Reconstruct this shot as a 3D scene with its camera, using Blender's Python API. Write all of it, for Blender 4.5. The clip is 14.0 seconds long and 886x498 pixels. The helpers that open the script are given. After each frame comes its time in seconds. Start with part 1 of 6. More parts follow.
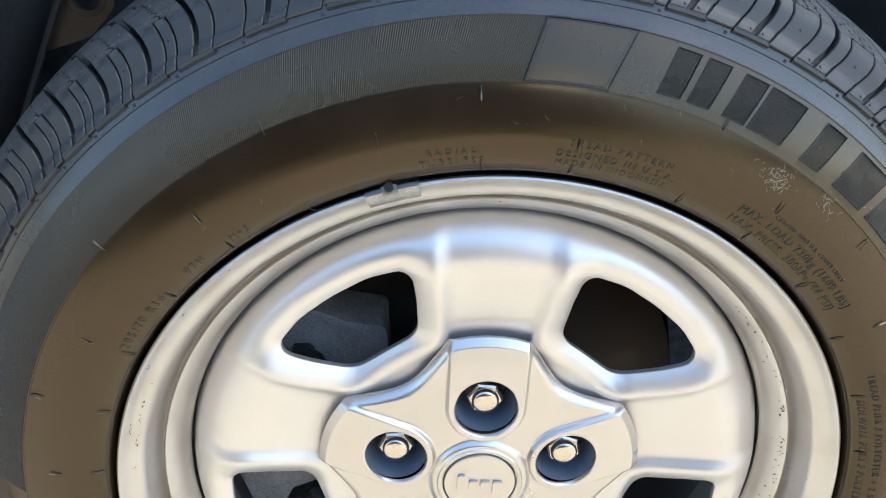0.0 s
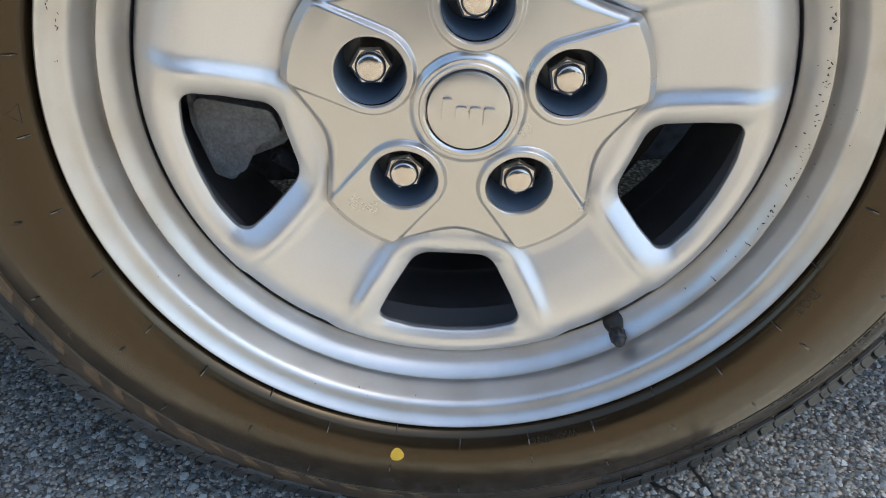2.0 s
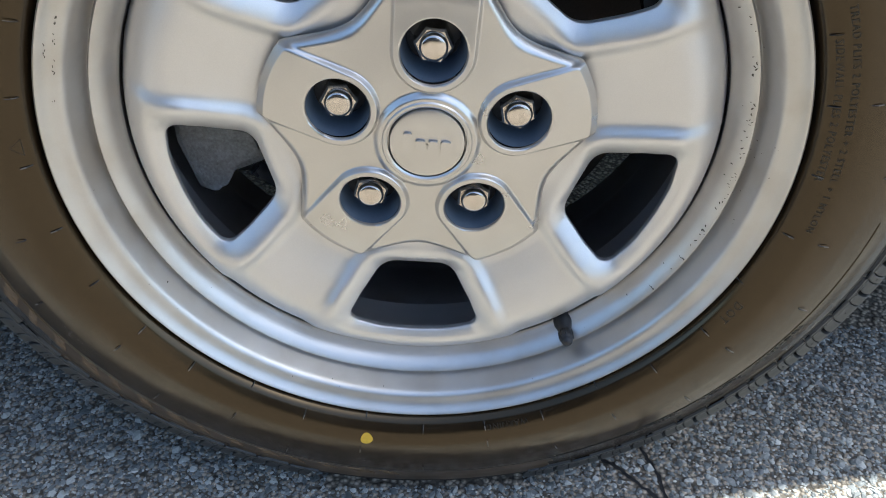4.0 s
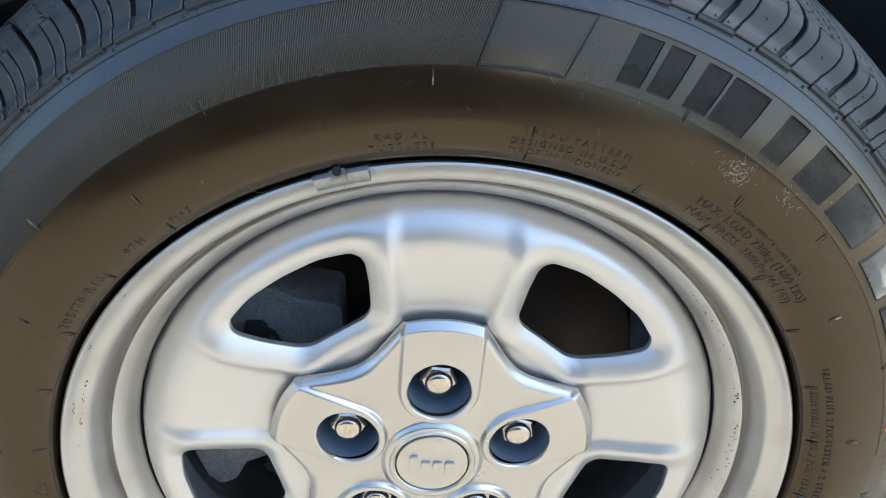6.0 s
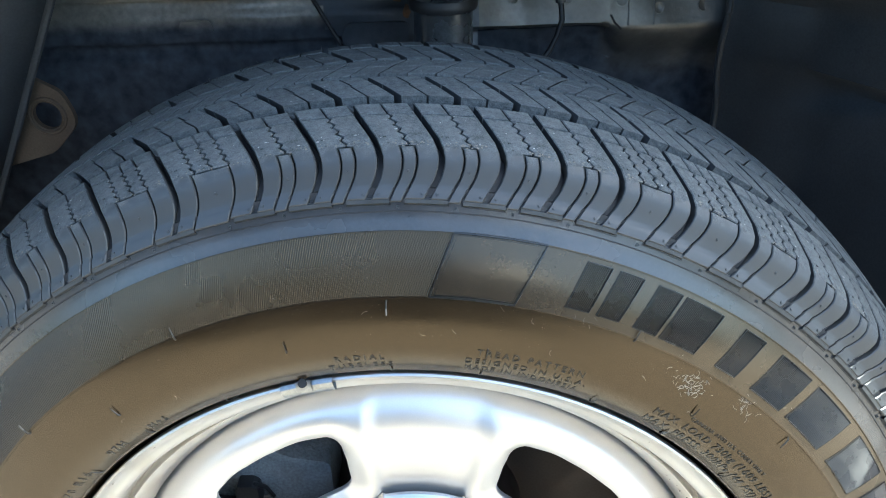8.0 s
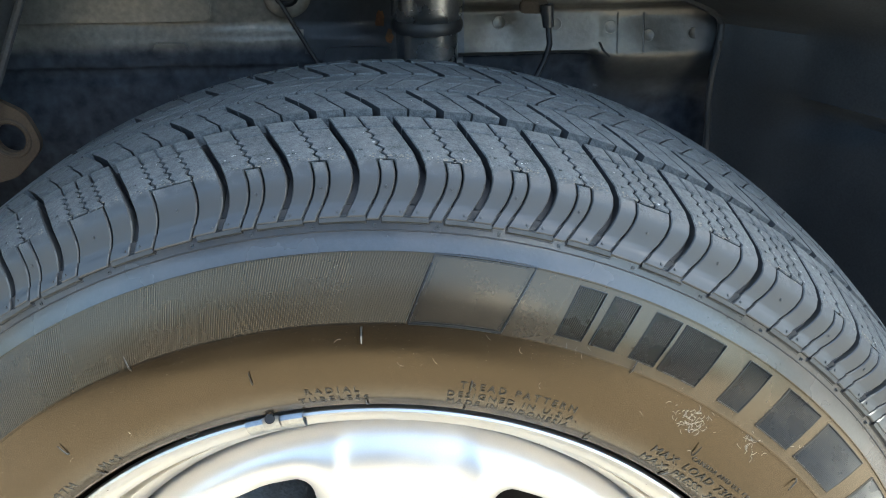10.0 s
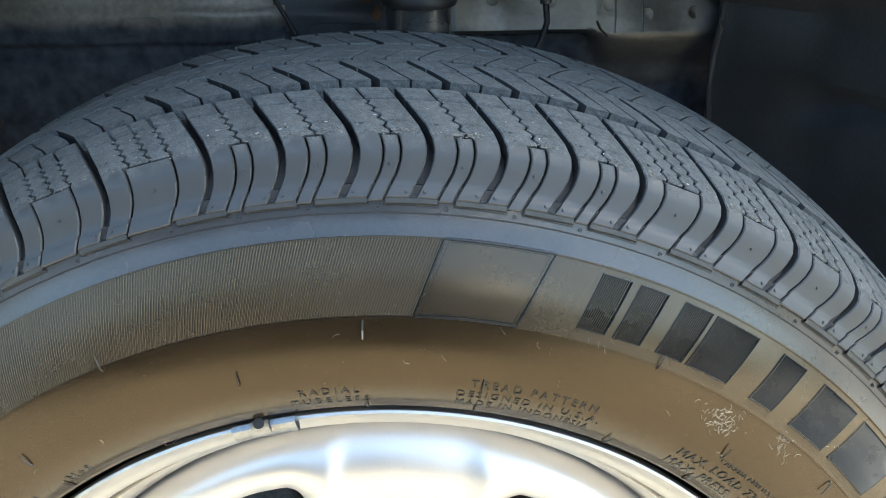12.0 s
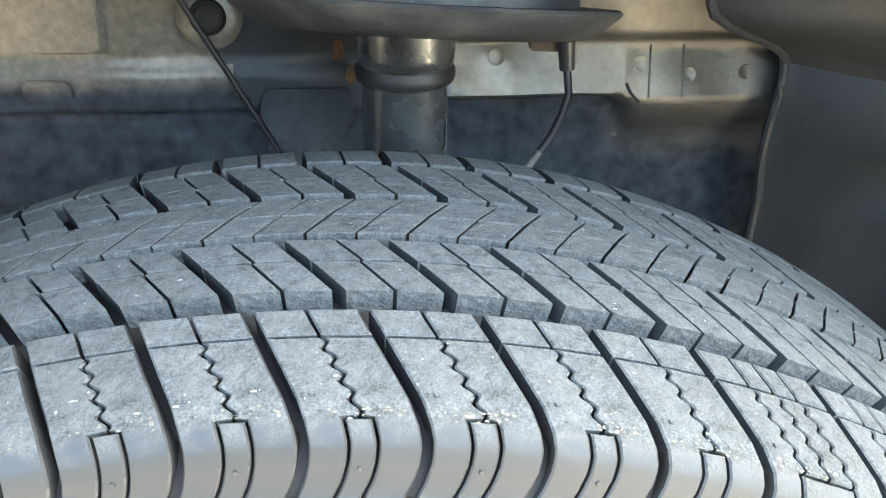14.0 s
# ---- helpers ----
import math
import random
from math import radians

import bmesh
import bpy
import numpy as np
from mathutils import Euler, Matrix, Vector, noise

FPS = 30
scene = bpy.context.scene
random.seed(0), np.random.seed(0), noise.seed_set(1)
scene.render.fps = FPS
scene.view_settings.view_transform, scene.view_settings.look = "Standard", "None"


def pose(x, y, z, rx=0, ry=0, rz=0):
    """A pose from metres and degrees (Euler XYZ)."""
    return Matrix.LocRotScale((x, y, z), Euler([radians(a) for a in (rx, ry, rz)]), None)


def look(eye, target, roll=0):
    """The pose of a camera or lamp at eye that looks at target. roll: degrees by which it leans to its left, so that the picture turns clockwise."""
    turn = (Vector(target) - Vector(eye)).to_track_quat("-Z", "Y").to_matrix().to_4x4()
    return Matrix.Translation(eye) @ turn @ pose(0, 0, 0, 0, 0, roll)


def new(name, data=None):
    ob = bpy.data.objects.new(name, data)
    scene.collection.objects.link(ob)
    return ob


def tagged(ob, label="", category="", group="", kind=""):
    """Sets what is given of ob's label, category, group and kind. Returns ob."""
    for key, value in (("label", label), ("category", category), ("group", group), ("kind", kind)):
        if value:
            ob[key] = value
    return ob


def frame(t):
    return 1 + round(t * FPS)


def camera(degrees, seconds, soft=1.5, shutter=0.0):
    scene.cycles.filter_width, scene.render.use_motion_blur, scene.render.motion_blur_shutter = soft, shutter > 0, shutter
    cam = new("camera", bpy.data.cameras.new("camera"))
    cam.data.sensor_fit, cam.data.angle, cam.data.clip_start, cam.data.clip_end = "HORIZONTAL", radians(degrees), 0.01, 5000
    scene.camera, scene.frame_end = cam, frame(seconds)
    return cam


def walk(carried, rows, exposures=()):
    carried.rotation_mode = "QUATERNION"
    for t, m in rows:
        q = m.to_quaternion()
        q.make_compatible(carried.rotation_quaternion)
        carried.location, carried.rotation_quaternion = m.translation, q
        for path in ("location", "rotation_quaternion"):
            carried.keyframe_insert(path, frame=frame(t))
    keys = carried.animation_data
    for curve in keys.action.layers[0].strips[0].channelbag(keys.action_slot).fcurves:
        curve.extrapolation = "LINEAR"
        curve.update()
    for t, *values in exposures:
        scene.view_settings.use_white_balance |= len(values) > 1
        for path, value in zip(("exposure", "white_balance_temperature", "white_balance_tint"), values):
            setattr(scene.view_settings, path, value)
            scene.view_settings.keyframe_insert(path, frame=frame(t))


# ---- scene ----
cam = camera(56.5, 14.0, soft=1.0)
PATH = [
    (0, (-0.036, -0.38, 0.713), (0.023, 1.392, -0.212), -0.3),
    (0.5, (-0.041, -0.385, 0.668), (0.044, 1.368, -0.291), 0.6),
    (1, (-0.04, -0.397, 0.628), (0.046, 1.356, -0.332), 1.1),
    (1.5, (-0.039, -0.398, 0.572), (0.052, 1.325, -0.439), 1.5),
    (2, (-0.022, -0.397, 0.52), (0.012, 1.271, -0.583), 0.4),
    (2.2, (-0.021, -0.4, 0.508), (0.004, 1.237, -0.641), 0.0),
    (4.3, (0.0, -0.416, 0.612), (0.056, 1.151, -0.629), 1.7),
    (4.5, (-0.005, -0.407, 0.63), (0.064, 1.135, -0.643), 2.1),
    (5, (-0.016, -0.369, 0.678), (0.095, 1.207, -0.549), 2.9),
    (5.5, (-0.019, -0.365, 0.729), (0.09, 1.297, -0.379), 2.0),
    (6, (-0.02, -0.361, 0.723), (0.083, 1.351, -0.306), 1.7),
    (6.5, (-0.012, -0.361, 0.73), (0.063, 1.346, -0.309), 1.2),
    (7, (-0.006, -0.353, 0.741), (0.04, 1.389, -0.241), 0.7),
    (7.5, (0.012, -0.346, 0.756), (-0.032, 1.402, -0.215), -0.7),
    (8, (0.027, -0.327, 0.814), (-0.006, 1.407, -0.182), -0.8),
    (8.2, (0.034, -0.326, 0.807), (-0.001, 1.445, -0.12), -0.7),
    (10.5, (0.027, -0.3, 0.787), (0.036, 1.487, -0.112), -0.0),
    (11, (0.026, -0.295, 0.778), (0.034, 1.495, -0.115), -0.2),
    (11.5, (0.023, -0.288, 0.77), (0.045, 1.506, -0.113), 0.1),
    (12, (0.014, -0.277, 0.772), (0.085, 1.502, -0.14), 0.8),
    (12.5, (0.017, -0.255, 0.775), (0.078, 1.5, -0.182), 0.7),
    (13, (0.013, -0.187, 0.768), (0.142, 1.571, -0.177), 1.9),
    (13.5, (0.012, -0.154, 0.789), (0.107, 1.576, -0.21), 1.6),
    (14, (0.013, -0.125, 0.792), (0.13, 1.625, -0.169), 1.9),
]
EXPOSURES = [(0.0, 2.25, 5950, 3), (0.5, 1.92, 5950, 3), (1.5, 1.68, 5900, 3), (2.2, 1.6, 5900, 3), (4.3, 1.48, 5700, 3), (5.0, 1.58, 5700, 3), (5.5, 1.68, 5650, 2), (6.0, 1.93, 5600, 1), (7.0, 2.2, 5550, 1), (8.0, 2.85, 5650, -2), (10.4, 3.05, 6200, -2), (11.0, 2.87, 6300, -1), (12.5, 2.87, 6250, -2), (13.2, 3.55, 6650, -1), (14.0, 4.6, 7250, 0)]
walk(cam, [(t, look(eye, target, roll)) for t, eye, target, roll in PATH], EXPOSURES)

# ---------------------------------------------------------------- light
SUN_EL, SUN_AZ = 56.0, 9.2            # degrees; azimuth from +x towards +y
world = bpy.data.worlds.new("sky")
scene.world = world
world.use_nodes = True
wn = world.node_tree
sky = wn.nodes.new("ShaderNodeTexSky")
sky.sky_type = 'NISHITA'
sky.sun_disc = False
sky.dust_density, sky.air_density, sky.ozone_density = 3.0, 1.0, 0.35
sky.sun_elevation = radians(SUN_EL)
sky.sun_rotation = radians(90.0 - SUN_AZ)
wn.links.new(sky.outputs[0], wn.nodes["Background"].inputs[0])
wn.nodes["Background"].inputs[1].default_value = 0.125
sun = new("sun", bpy.data.lights.new("sun", 'SUN'))
sun.data.energy, sun.data.angle, sun.data.color = 5.0, radians(0.55), (1.0, 0.93, 0.82)
sv = Vector((math.cos(radians(SUN_EL)) * math.cos(radians(SUN_AZ)), math.cos(radians(SUN_EL)) * math.sin(radians(SUN_AZ)), math.sin(radians(SUN_EL))))
sun.matrix_world = look(tuple(sv * 6), (0, 0, 0))


# ---------------------------------------------------------------- materials
def material(name, base, rough=0.5, metal=0.0, var=0.15, scale=60.0, fine=600.0, bump=0.0, bump_scale=300.0, dirt=None, dirt_scale=14.0, dirt_amount=0.5,
             rough_var=0.08, spec=0.5, per_object=0.0, coat=0.0, tint=None):
    """A surface with variation at two scales, optional stains of a second colour and fine relief."""
    m = bpy.data.materials.new(name)
    m.use_nodes = True
    nt = m.node_tree
    b = nt.nodes["Principled BSDF"]
    L, N = nt.links.new, nt.nodes.new
    tc = N("ShaderNodeTexCoord")
    def noise_tex(sc, detail=4.0):
        n = N("ShaderNodeTexNoise")
        n.inputs["Scale"].default_value, n.inputs["Detail"].default_value = sc, detail
        L(tc.outputs["Object"], n.inputs["Vector"])
        return n
    n1, n2 = noise_tex(scale), noise_tex(fine, 2.0)
    mixn = N("ShaderNodeMath"); mixn.operation = 'ADD'
    L(n1.outputs[0], mixn.inputs[0]); L(n2.outputs[0], mixn.inputs[1])
    ramp = N("ShaderNodeMapRange")
    ramp.inputs["From Min"].default_value, ramp.inputs["From Max"].default_value = 0.6, 1.4
    ramp.inputs["To Min"].default_value, ramp.inputs["To Max"].default_value = 1 - var, 1 + var
    L(mixn.outputs[0], ramp.inputs["Value"])
    col = N("ShaderNodeMix"); col.data_type, col.blend_type = 'RGBA', 'MULTIPLY'
    col.inputs[0].default_value = 1.0
    col.inputs[6].default_value = (*base, 1)
    L(ramp.outputs[0], col.inputs[7])
    out = col.outputs[2]
    if per_object:
        oi = N("ShaderNodeObjectInfo")
        pr = N("ShaderNodeMapRange")
        pr.inputs["To Min"].default_value, pr.inputs["To Max"].default_value = 1 - per_object, 1 + per_object
        L(oi.outputs["Random"], pr.inputs["Value"])
        c2 = N("ShaderNodeMix"); c2.data_type, c2.blend_type = 'RGBA', 'MULTIPLY'
        c2.inputs[0].default_value = 1.0
        L(out, c2.inputs[6]); L(pr.outputs[0], c2.inputs[7])
        out = c2.outputs[2]
    if dirt:
        dn = noise_tex(dirt_scale, 8.0)
        dr = N("ShaderNodeMapRange")
        dr.inputs["From Min"].default_value, dr.inputs["From Max"].default_value = 0.45, 0.68
        dr.inputs["To Max"].default_value = dirt_amount
        L(dn.outputs[0], dr.inputs["Value"])
        c3 = N("ShaderNodeMix"); c3.data_type = 'RGBA'
        L(dr.outputs[0], c3.inputs[0]); L(out, c3.inputs[6])
        c3.inputs[7].default_value = (*dirt, 1)
        out = c3.outputs[2]
    L(out, b.inputs["Base Color"])
    rr = N("ShaderNodeMapRange")
    rr.inputs["From Min"].default_value, rr.inputs["From Max"].default_value = 0.3, 0.7
    rr.inputs["To Min"].default_value, rr.inputs["To Max"].default_value = max(0.02, rough - rough_var), min(1, rough + rough_var)
    L(n1.outputs[0], rr.inputs["Value"]); L(rr.outputs[0], b.inputs["Roughness"])
    b.inputs["Metallic"].default_value = metal
    b.inputs["Specular IOR Level"].default_value = spec
    b.inputs["Coat Weight"].default_value = coat
    if tint:
        b.inputs["Specular Tint"].default_value = (*tint, 1)
    if bump:
        bn = noise_tex(bump_scale, 6.0)
        bp = N("ShaderNodeBump")
        bp.inputs["Strength"].default_value, bp.inputs["Distance"].default_value = 1.0, bump
        L(bn.outputs[0], bp.inputs["Height"]); L(bp.outputs[0], b.inputs["Normal"])
    return m


def worn_tread_material():
    """Grey dusty wear on the running face; towards the sidewall it gives way, with a ragged border, to the smooth moulded rubber."""
    m = material("tread_rubber", (0.084, 0.091, 0.094), 0.82, var=0.6, scale=300, fine=1500, bump=0.0010, bump_scale=520, dirt=(0.130, 0.133, 0.133), dirt_scale=110, dirt_amount=0.32, per_object=0.1, spec=0.3)
    nt = m.node_tree
    b, L, N = nt.nodes["Principled BSDF"], nt.links.new, nt.nodes.new
    tc = N("ShaderNodeTexCoord")
    sep = N("ShaderNodeSeparateXYZ")
    L(tc.outputs["Object"], sep.inputs[0])
    n = N("ShaderNodeTexNoise"); n.inputs["Scale"].default_value, n.inputs["Detail"].default_value = 140, 6
    L(tc.outputs["Object"], n.inputs["Vector"])
    k = N("ShaderNodeMath"); k.operation = 'MULTIPLY_ADD'
    L(n.outputs[0], k.inputs[0]); k.inputs[1].default_value = 0.012
    L(sep.outputs[1], k.inputs[2])
    r = N("ShaderNodeMapRange"); r.interpolation_type = 'SMOOTHSTEP'
    r.inputs["From Min"].default_value, r.inputs["From Max"].default_value = 0.0225, 0.0285
    L(k.outputs[0], r.inputs["Value"])
    sp = N("ShaderNodeMapRange")
    sp.inputs["To Min"].default_value, sp.inputs["To Max"].default_value = 0.55, 0.3
    L(r.outputs[0], sp.inputs["Value"]); L(sp.outputs[0], b.inputs["Specular IOR Level"])
    for name, plain in (("Base Color", (0.030, 0.033, 0.036, 1)), ("Roughness", 0.46)):
        old = b.inputs[name].links[0].from_socket
        c = N("ShaderNodeMix")
        if name == "Base Color":
            c.data_type = 'RGBA'
            L(r.outputs[0], c.inputs[0]); c.inputs[6].default_value = plain; L(old, c.inputs[7]); L(c.outputs[2], b.inputs[name])
        else:
            L(r.outputs[0], c.inputs[0]); c.inputs[2].default_value = plain; L(old, c.inputs[3]); L(c.outputs[0], b.inputs[name])
    bump = b.inputs["Normal"].links[0].from_node
    L(r.outputs[0], bump.inputs["Strength"])
    return m


# brown bloom, with a warm tint painted in for the sunlit ground it mirrors
M_SIDE = material("sidewall_rubber", (0.0110, 0.0072, 0.0038), 0.22, var=0.2, scale=25, bump=0.000012, bump_scale=900, dirt=(0.017, 0.0112, 0.006), dirt_scale=9, dirt_amount=0.35, spec=0.72, tint=(1.0, 0.80, 0.55), rough_var=0.05)
# the same rubber, lighter and greyer to carry the sky's sheen
M_OUTER = material("sky_sheen_outer_rubber", (0.0185, 0.0142, 0.0098), 0.26, var=0.2, scale=25, bump=0.000012, bump_scale=900, dirt=(0.031, 0.024, 0.017), dirt_scale=20, dirt_amount=0.45, spec=0.74, tint=(1.0, 0.85, 0.64), rough_var=0.05)
M_SHOULDER = material("shoulder_rubber", (0.031, 0.034, 0.036), 0.45, spec=0.46, var=0.25, scale=60, fine=700, bump=0.0001, bump_scale=700, dirt=(0.062, 0.062, 0.062), dirt_scale=60, dirt_amount=0.3)
# the same rubber without the brown, coloured for the sky it mirrors
M_UPPER = material("skylit_upper_rubber", (0.026, 0.027, 0.029), 0.26, var=0.25, scale=25, bump=0.00005, bump_scale=900, dirt=(0.046, 0.042, 0.041), dirt_scale=30, dirt_amount=0.5, spec=0.75, rough_var=0.05)
M_TANBAR = material("tan_dusted_rubber", (0.105, 0.074, 0.046), 0.6, var=0.4, scale=60, fine=700, bump=0.0001, bump_scale=500)
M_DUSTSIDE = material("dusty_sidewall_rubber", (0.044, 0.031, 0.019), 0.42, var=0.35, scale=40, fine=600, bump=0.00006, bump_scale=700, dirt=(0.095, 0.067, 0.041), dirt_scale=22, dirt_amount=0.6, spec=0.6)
M_LETTER = material("letter_rubber", (0.010, 0.010, 0.010), 0.30, var=0.2, scale=80)
M_TREAD = worn_tread_material()
M_GROOVE = material("groove_rubber", (0.012, 0.012, 0.013), 0.7, var=0.2)
M_WHEEL = material("silver_wheel_paint", (0.67, 0.655, 0.64), 0.42, metal=0.82, var=0.05, scale=30, fine=1500, bump=0.00001, bump_scale=1200, rough_var=0.04)
M_RIM = material("silver_rim_paint", (0.555, 0.545, 0.53), 0.40, metal=0.92, var=0.04, scale=35, fine=1500, bump=0.00001, bump_scale=1200, dirt=(0.38, 0.33, 0.26), dirt_scale=30, dirt_amount=0.3, rough_var=0.04)
M_COVER = material("satin_silver_plastic", (0.57, 0.555, 0.535), 0.30, metal=0.92, var=0.04, scale=40, fine=1500, rough_var=0.03)
# pocket grey with the blue of the mirrored sky mixed into its colour
M_POCKET = material("sky_tinted_pocket_plastic", (0.11, 0.14, 0.185), 0.42, metal=0.0, var=0.1, scale=80)
M_CHROME = material("bright_chrome", (0.62, 0.57, 0.52), 0.17, metal=1.0, var=0.08, scale=200, dirt=(0.3, 0.26, 0.2), dirt_scale=120, dirt_amount=0.35, rough_var=0.05)
M_BLACK = material("black_plastic", (0.018, 0.018, 0.020), 0.5, var=0.25, scale=20, bump=0.0002, bump_scale=250, dirt=(0.06, 0.055, 0.05), dirt_scale=8, dirt_amount=0.35)
M_GROOVEWALL = material("groove_wall_rubber", (0.030, 0.032, 0.034), 0.7, var=0.3, scale=90, spec=0.3)
M_STEMRUB = material("valve_rubber", (0.015, 0.015, 0.017), 0.45, var=0.2)
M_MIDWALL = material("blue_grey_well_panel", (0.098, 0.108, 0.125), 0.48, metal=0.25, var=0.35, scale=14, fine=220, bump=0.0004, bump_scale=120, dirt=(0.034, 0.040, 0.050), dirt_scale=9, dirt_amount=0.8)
M_SEAT = material("dusty_black_steel", (0.034, 0.035, 0.038), 0.5, var=0.5, scale=50, bump=0.0006, bump_scale=260, dirt=(0.105, 0.100, 0.094), dirt_scale=45, dirt_amount=0.6, spec=0.4)
M_STRUT = material("worn_grey_steel", (0.24, 0.25, 0.26), 0.27, metal=0.85, var=0.25, scale=40, bump=0.0002, bump_scale=300, dirt=(0.06, 0.06, 0.06), dirt_scale=30, dirt_amount=0.5)
M_SHIELD = material("matt_black_shield", (0.040, 0.043, 0.047), 0.5, var=0.25, scale=20, bump=0.0003, bump_scale=200, dirt=(0.02, 0.02, 0.02), dirt_scale=8, dirt_amount=0.4, spec=0.25)
M_GRIME = material("grimy_well_paint", (0.225, 0.206, 0.176), 0.38, metal=0.35, var=0.35, scale=16, fine=220, bump=0.0005, bump_scale=110, dirt=(0.040, 0.041, 0.045), dirt_scale=8, dirt_amount=0.8, spec=0.4)
M_IRON = material("cast_iron", (0.20, 0.213, 0.222), 0.6, var=0.45, scale=60, fine=500, bump=0.0014, bump_scale=260, dirt=(0.15, 0.095, 0.06), dirt_scale=18, dirt_amount=0.35)
M_ROTOR = material("worn_rotor_steel", (0.052, 0.042, 0.036), 0.5, metal=0.4, var=0.3, scale=60, dirt=(0.065, 0.036, 0.022), dirt_scale=20, dirt_amount=0.5)
M_BODY = material("dusty_body_metal", (0.138, 0.130, 0.114), 0.40, metal=0.4, var=0.25, scale=18, fine=200, bump=0.0004, bump_scale=120, dirt=(0.022, 0.023, 0.026), dirt_scale=7, dirt_amount=0.92)
M_DARKMETAL = material("dark_coated_steel", (0.042, 0.043, 0.047), 0.28, var=0.3, scale=30, bump=0.0003, bump_scale=200, dirt=(0.12, 0.11, 0.10), dirt_scale=40, dirt_amount=0.35, spec=0.6)
M_RUST = material("rusty_bracket_steel", (0.072, 0.053, 0.035), 0.75, var=0.3, scale=40, bump=0.0004, bump_scale=200, dirt=(0.05, 0.032, 0.02), dirt_scale=25, dirt_amount=0.6)
M_BLISTER = material("orange_rust", (0.17, 0.085, 0.042), 0.85, var=0.5, scale=160, bump=0.0006, bump_scale=500, dirt=(0.05, 0.042, 0.036), dirt_scale=120, dirt_amount=0.8)
M_NEARBLACK = material("near_black_steel", (0.009, 0.0095, 0.011), 0.55, var=0.3, scale=50, bump=0.0003, bump_scale=200, dirt=(0.018, 0.017, 0.016), dirt_scale=30, dirt_amount=0.4, spec=0.25)
M_LEAD = material("zinc_weight", (0.33, 0.34, 0.345), 0.36, metal=0.9, var=0.25, scale=120, bump=0.00015, bump_scale=400)
M_YELLOW = material("yellow_paint", (0.55, 0.36, 0.03), 0.6, var=0.15, scale=200)
M_ORANGE = material("orange_crayon", (0.7, 0.14, 0.03), 0.7, var=0.2)
M_SCRATCH = material("scraped_paint", (0.07, 0.06, 0.05), 0.7, var=0.3)
M_GRIT = material("pale_grit", (0.32, 0.32, 0.31), 0.8, var=0.3)
M_DUST = material("tan_road_dust", (0.150, 0.137, 0.115), 0.9, var=0.3, scale=300)
M_CHALK = material("pale_scuff", (0.14, 0.13, 0.116), 0.8, var=0.3)
M_PAINTBODY = material("body_paint", (0.10, 0.11, 0.12), 0.3, var=0.1, coat=0.5)
M_UNSEENCAR = material("graphite_car_paint", (0.020, 0.017, 0.017), 0.3, var=0.1, coat=0.6)
M_TINTED = material("tinted_glass", (0.006, 0.007, 0.008), 0.05, var=0.05)
M_TREES = material("far_foliage", (0.045, 0.062, 0.028), 0.9, var=0.5, scale=0.8, fine=5, bump=0.3, bump_scale=1.2)
M_STONE = material("asphalt_stone", (0.24, 0.235, 0.225), 0.8, var=0.3, scale=120, bump=0.0004, bump_scale=600)


def lower_shade(m, coat, sharp, soft):
    """Shade on the lower part of a panel, put into its colour as blue-grey: a sharp border up to the lapped joint, a
    soft one beyond it.
    """
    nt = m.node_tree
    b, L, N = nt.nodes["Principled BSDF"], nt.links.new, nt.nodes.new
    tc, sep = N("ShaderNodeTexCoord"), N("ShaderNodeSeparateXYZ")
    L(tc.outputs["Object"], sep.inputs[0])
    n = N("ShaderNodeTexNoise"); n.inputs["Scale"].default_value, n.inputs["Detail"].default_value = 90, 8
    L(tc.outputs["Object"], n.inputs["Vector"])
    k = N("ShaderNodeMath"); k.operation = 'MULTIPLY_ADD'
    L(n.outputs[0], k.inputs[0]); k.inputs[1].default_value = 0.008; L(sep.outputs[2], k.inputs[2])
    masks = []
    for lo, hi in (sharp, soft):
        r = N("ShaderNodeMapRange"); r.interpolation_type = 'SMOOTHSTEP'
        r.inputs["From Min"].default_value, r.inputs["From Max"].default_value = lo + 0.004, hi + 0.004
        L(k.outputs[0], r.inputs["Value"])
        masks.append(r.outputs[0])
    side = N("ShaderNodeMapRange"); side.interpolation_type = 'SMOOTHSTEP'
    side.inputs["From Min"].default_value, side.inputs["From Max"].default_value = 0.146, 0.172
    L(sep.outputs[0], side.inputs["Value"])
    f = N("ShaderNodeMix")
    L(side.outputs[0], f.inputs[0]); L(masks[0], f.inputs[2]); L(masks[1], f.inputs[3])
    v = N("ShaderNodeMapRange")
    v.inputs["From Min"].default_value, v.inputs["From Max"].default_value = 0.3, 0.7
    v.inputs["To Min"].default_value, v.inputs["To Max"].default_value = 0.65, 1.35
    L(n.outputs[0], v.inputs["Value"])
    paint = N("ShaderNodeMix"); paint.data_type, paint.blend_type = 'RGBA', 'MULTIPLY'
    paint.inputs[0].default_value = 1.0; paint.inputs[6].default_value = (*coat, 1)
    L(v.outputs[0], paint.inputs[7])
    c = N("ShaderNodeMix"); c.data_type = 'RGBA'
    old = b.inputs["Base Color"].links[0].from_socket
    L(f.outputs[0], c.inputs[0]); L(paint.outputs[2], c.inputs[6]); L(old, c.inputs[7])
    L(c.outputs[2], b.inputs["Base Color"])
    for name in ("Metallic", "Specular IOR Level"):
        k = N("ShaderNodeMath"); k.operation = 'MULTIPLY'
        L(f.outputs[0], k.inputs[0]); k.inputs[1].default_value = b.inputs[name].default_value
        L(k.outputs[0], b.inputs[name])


# shade painted in below these heights of the inner wall
lower_shade(M_BODY, (0.040, 0.047, 0.060), (0.628, 0.632), (0.572, 0.628))
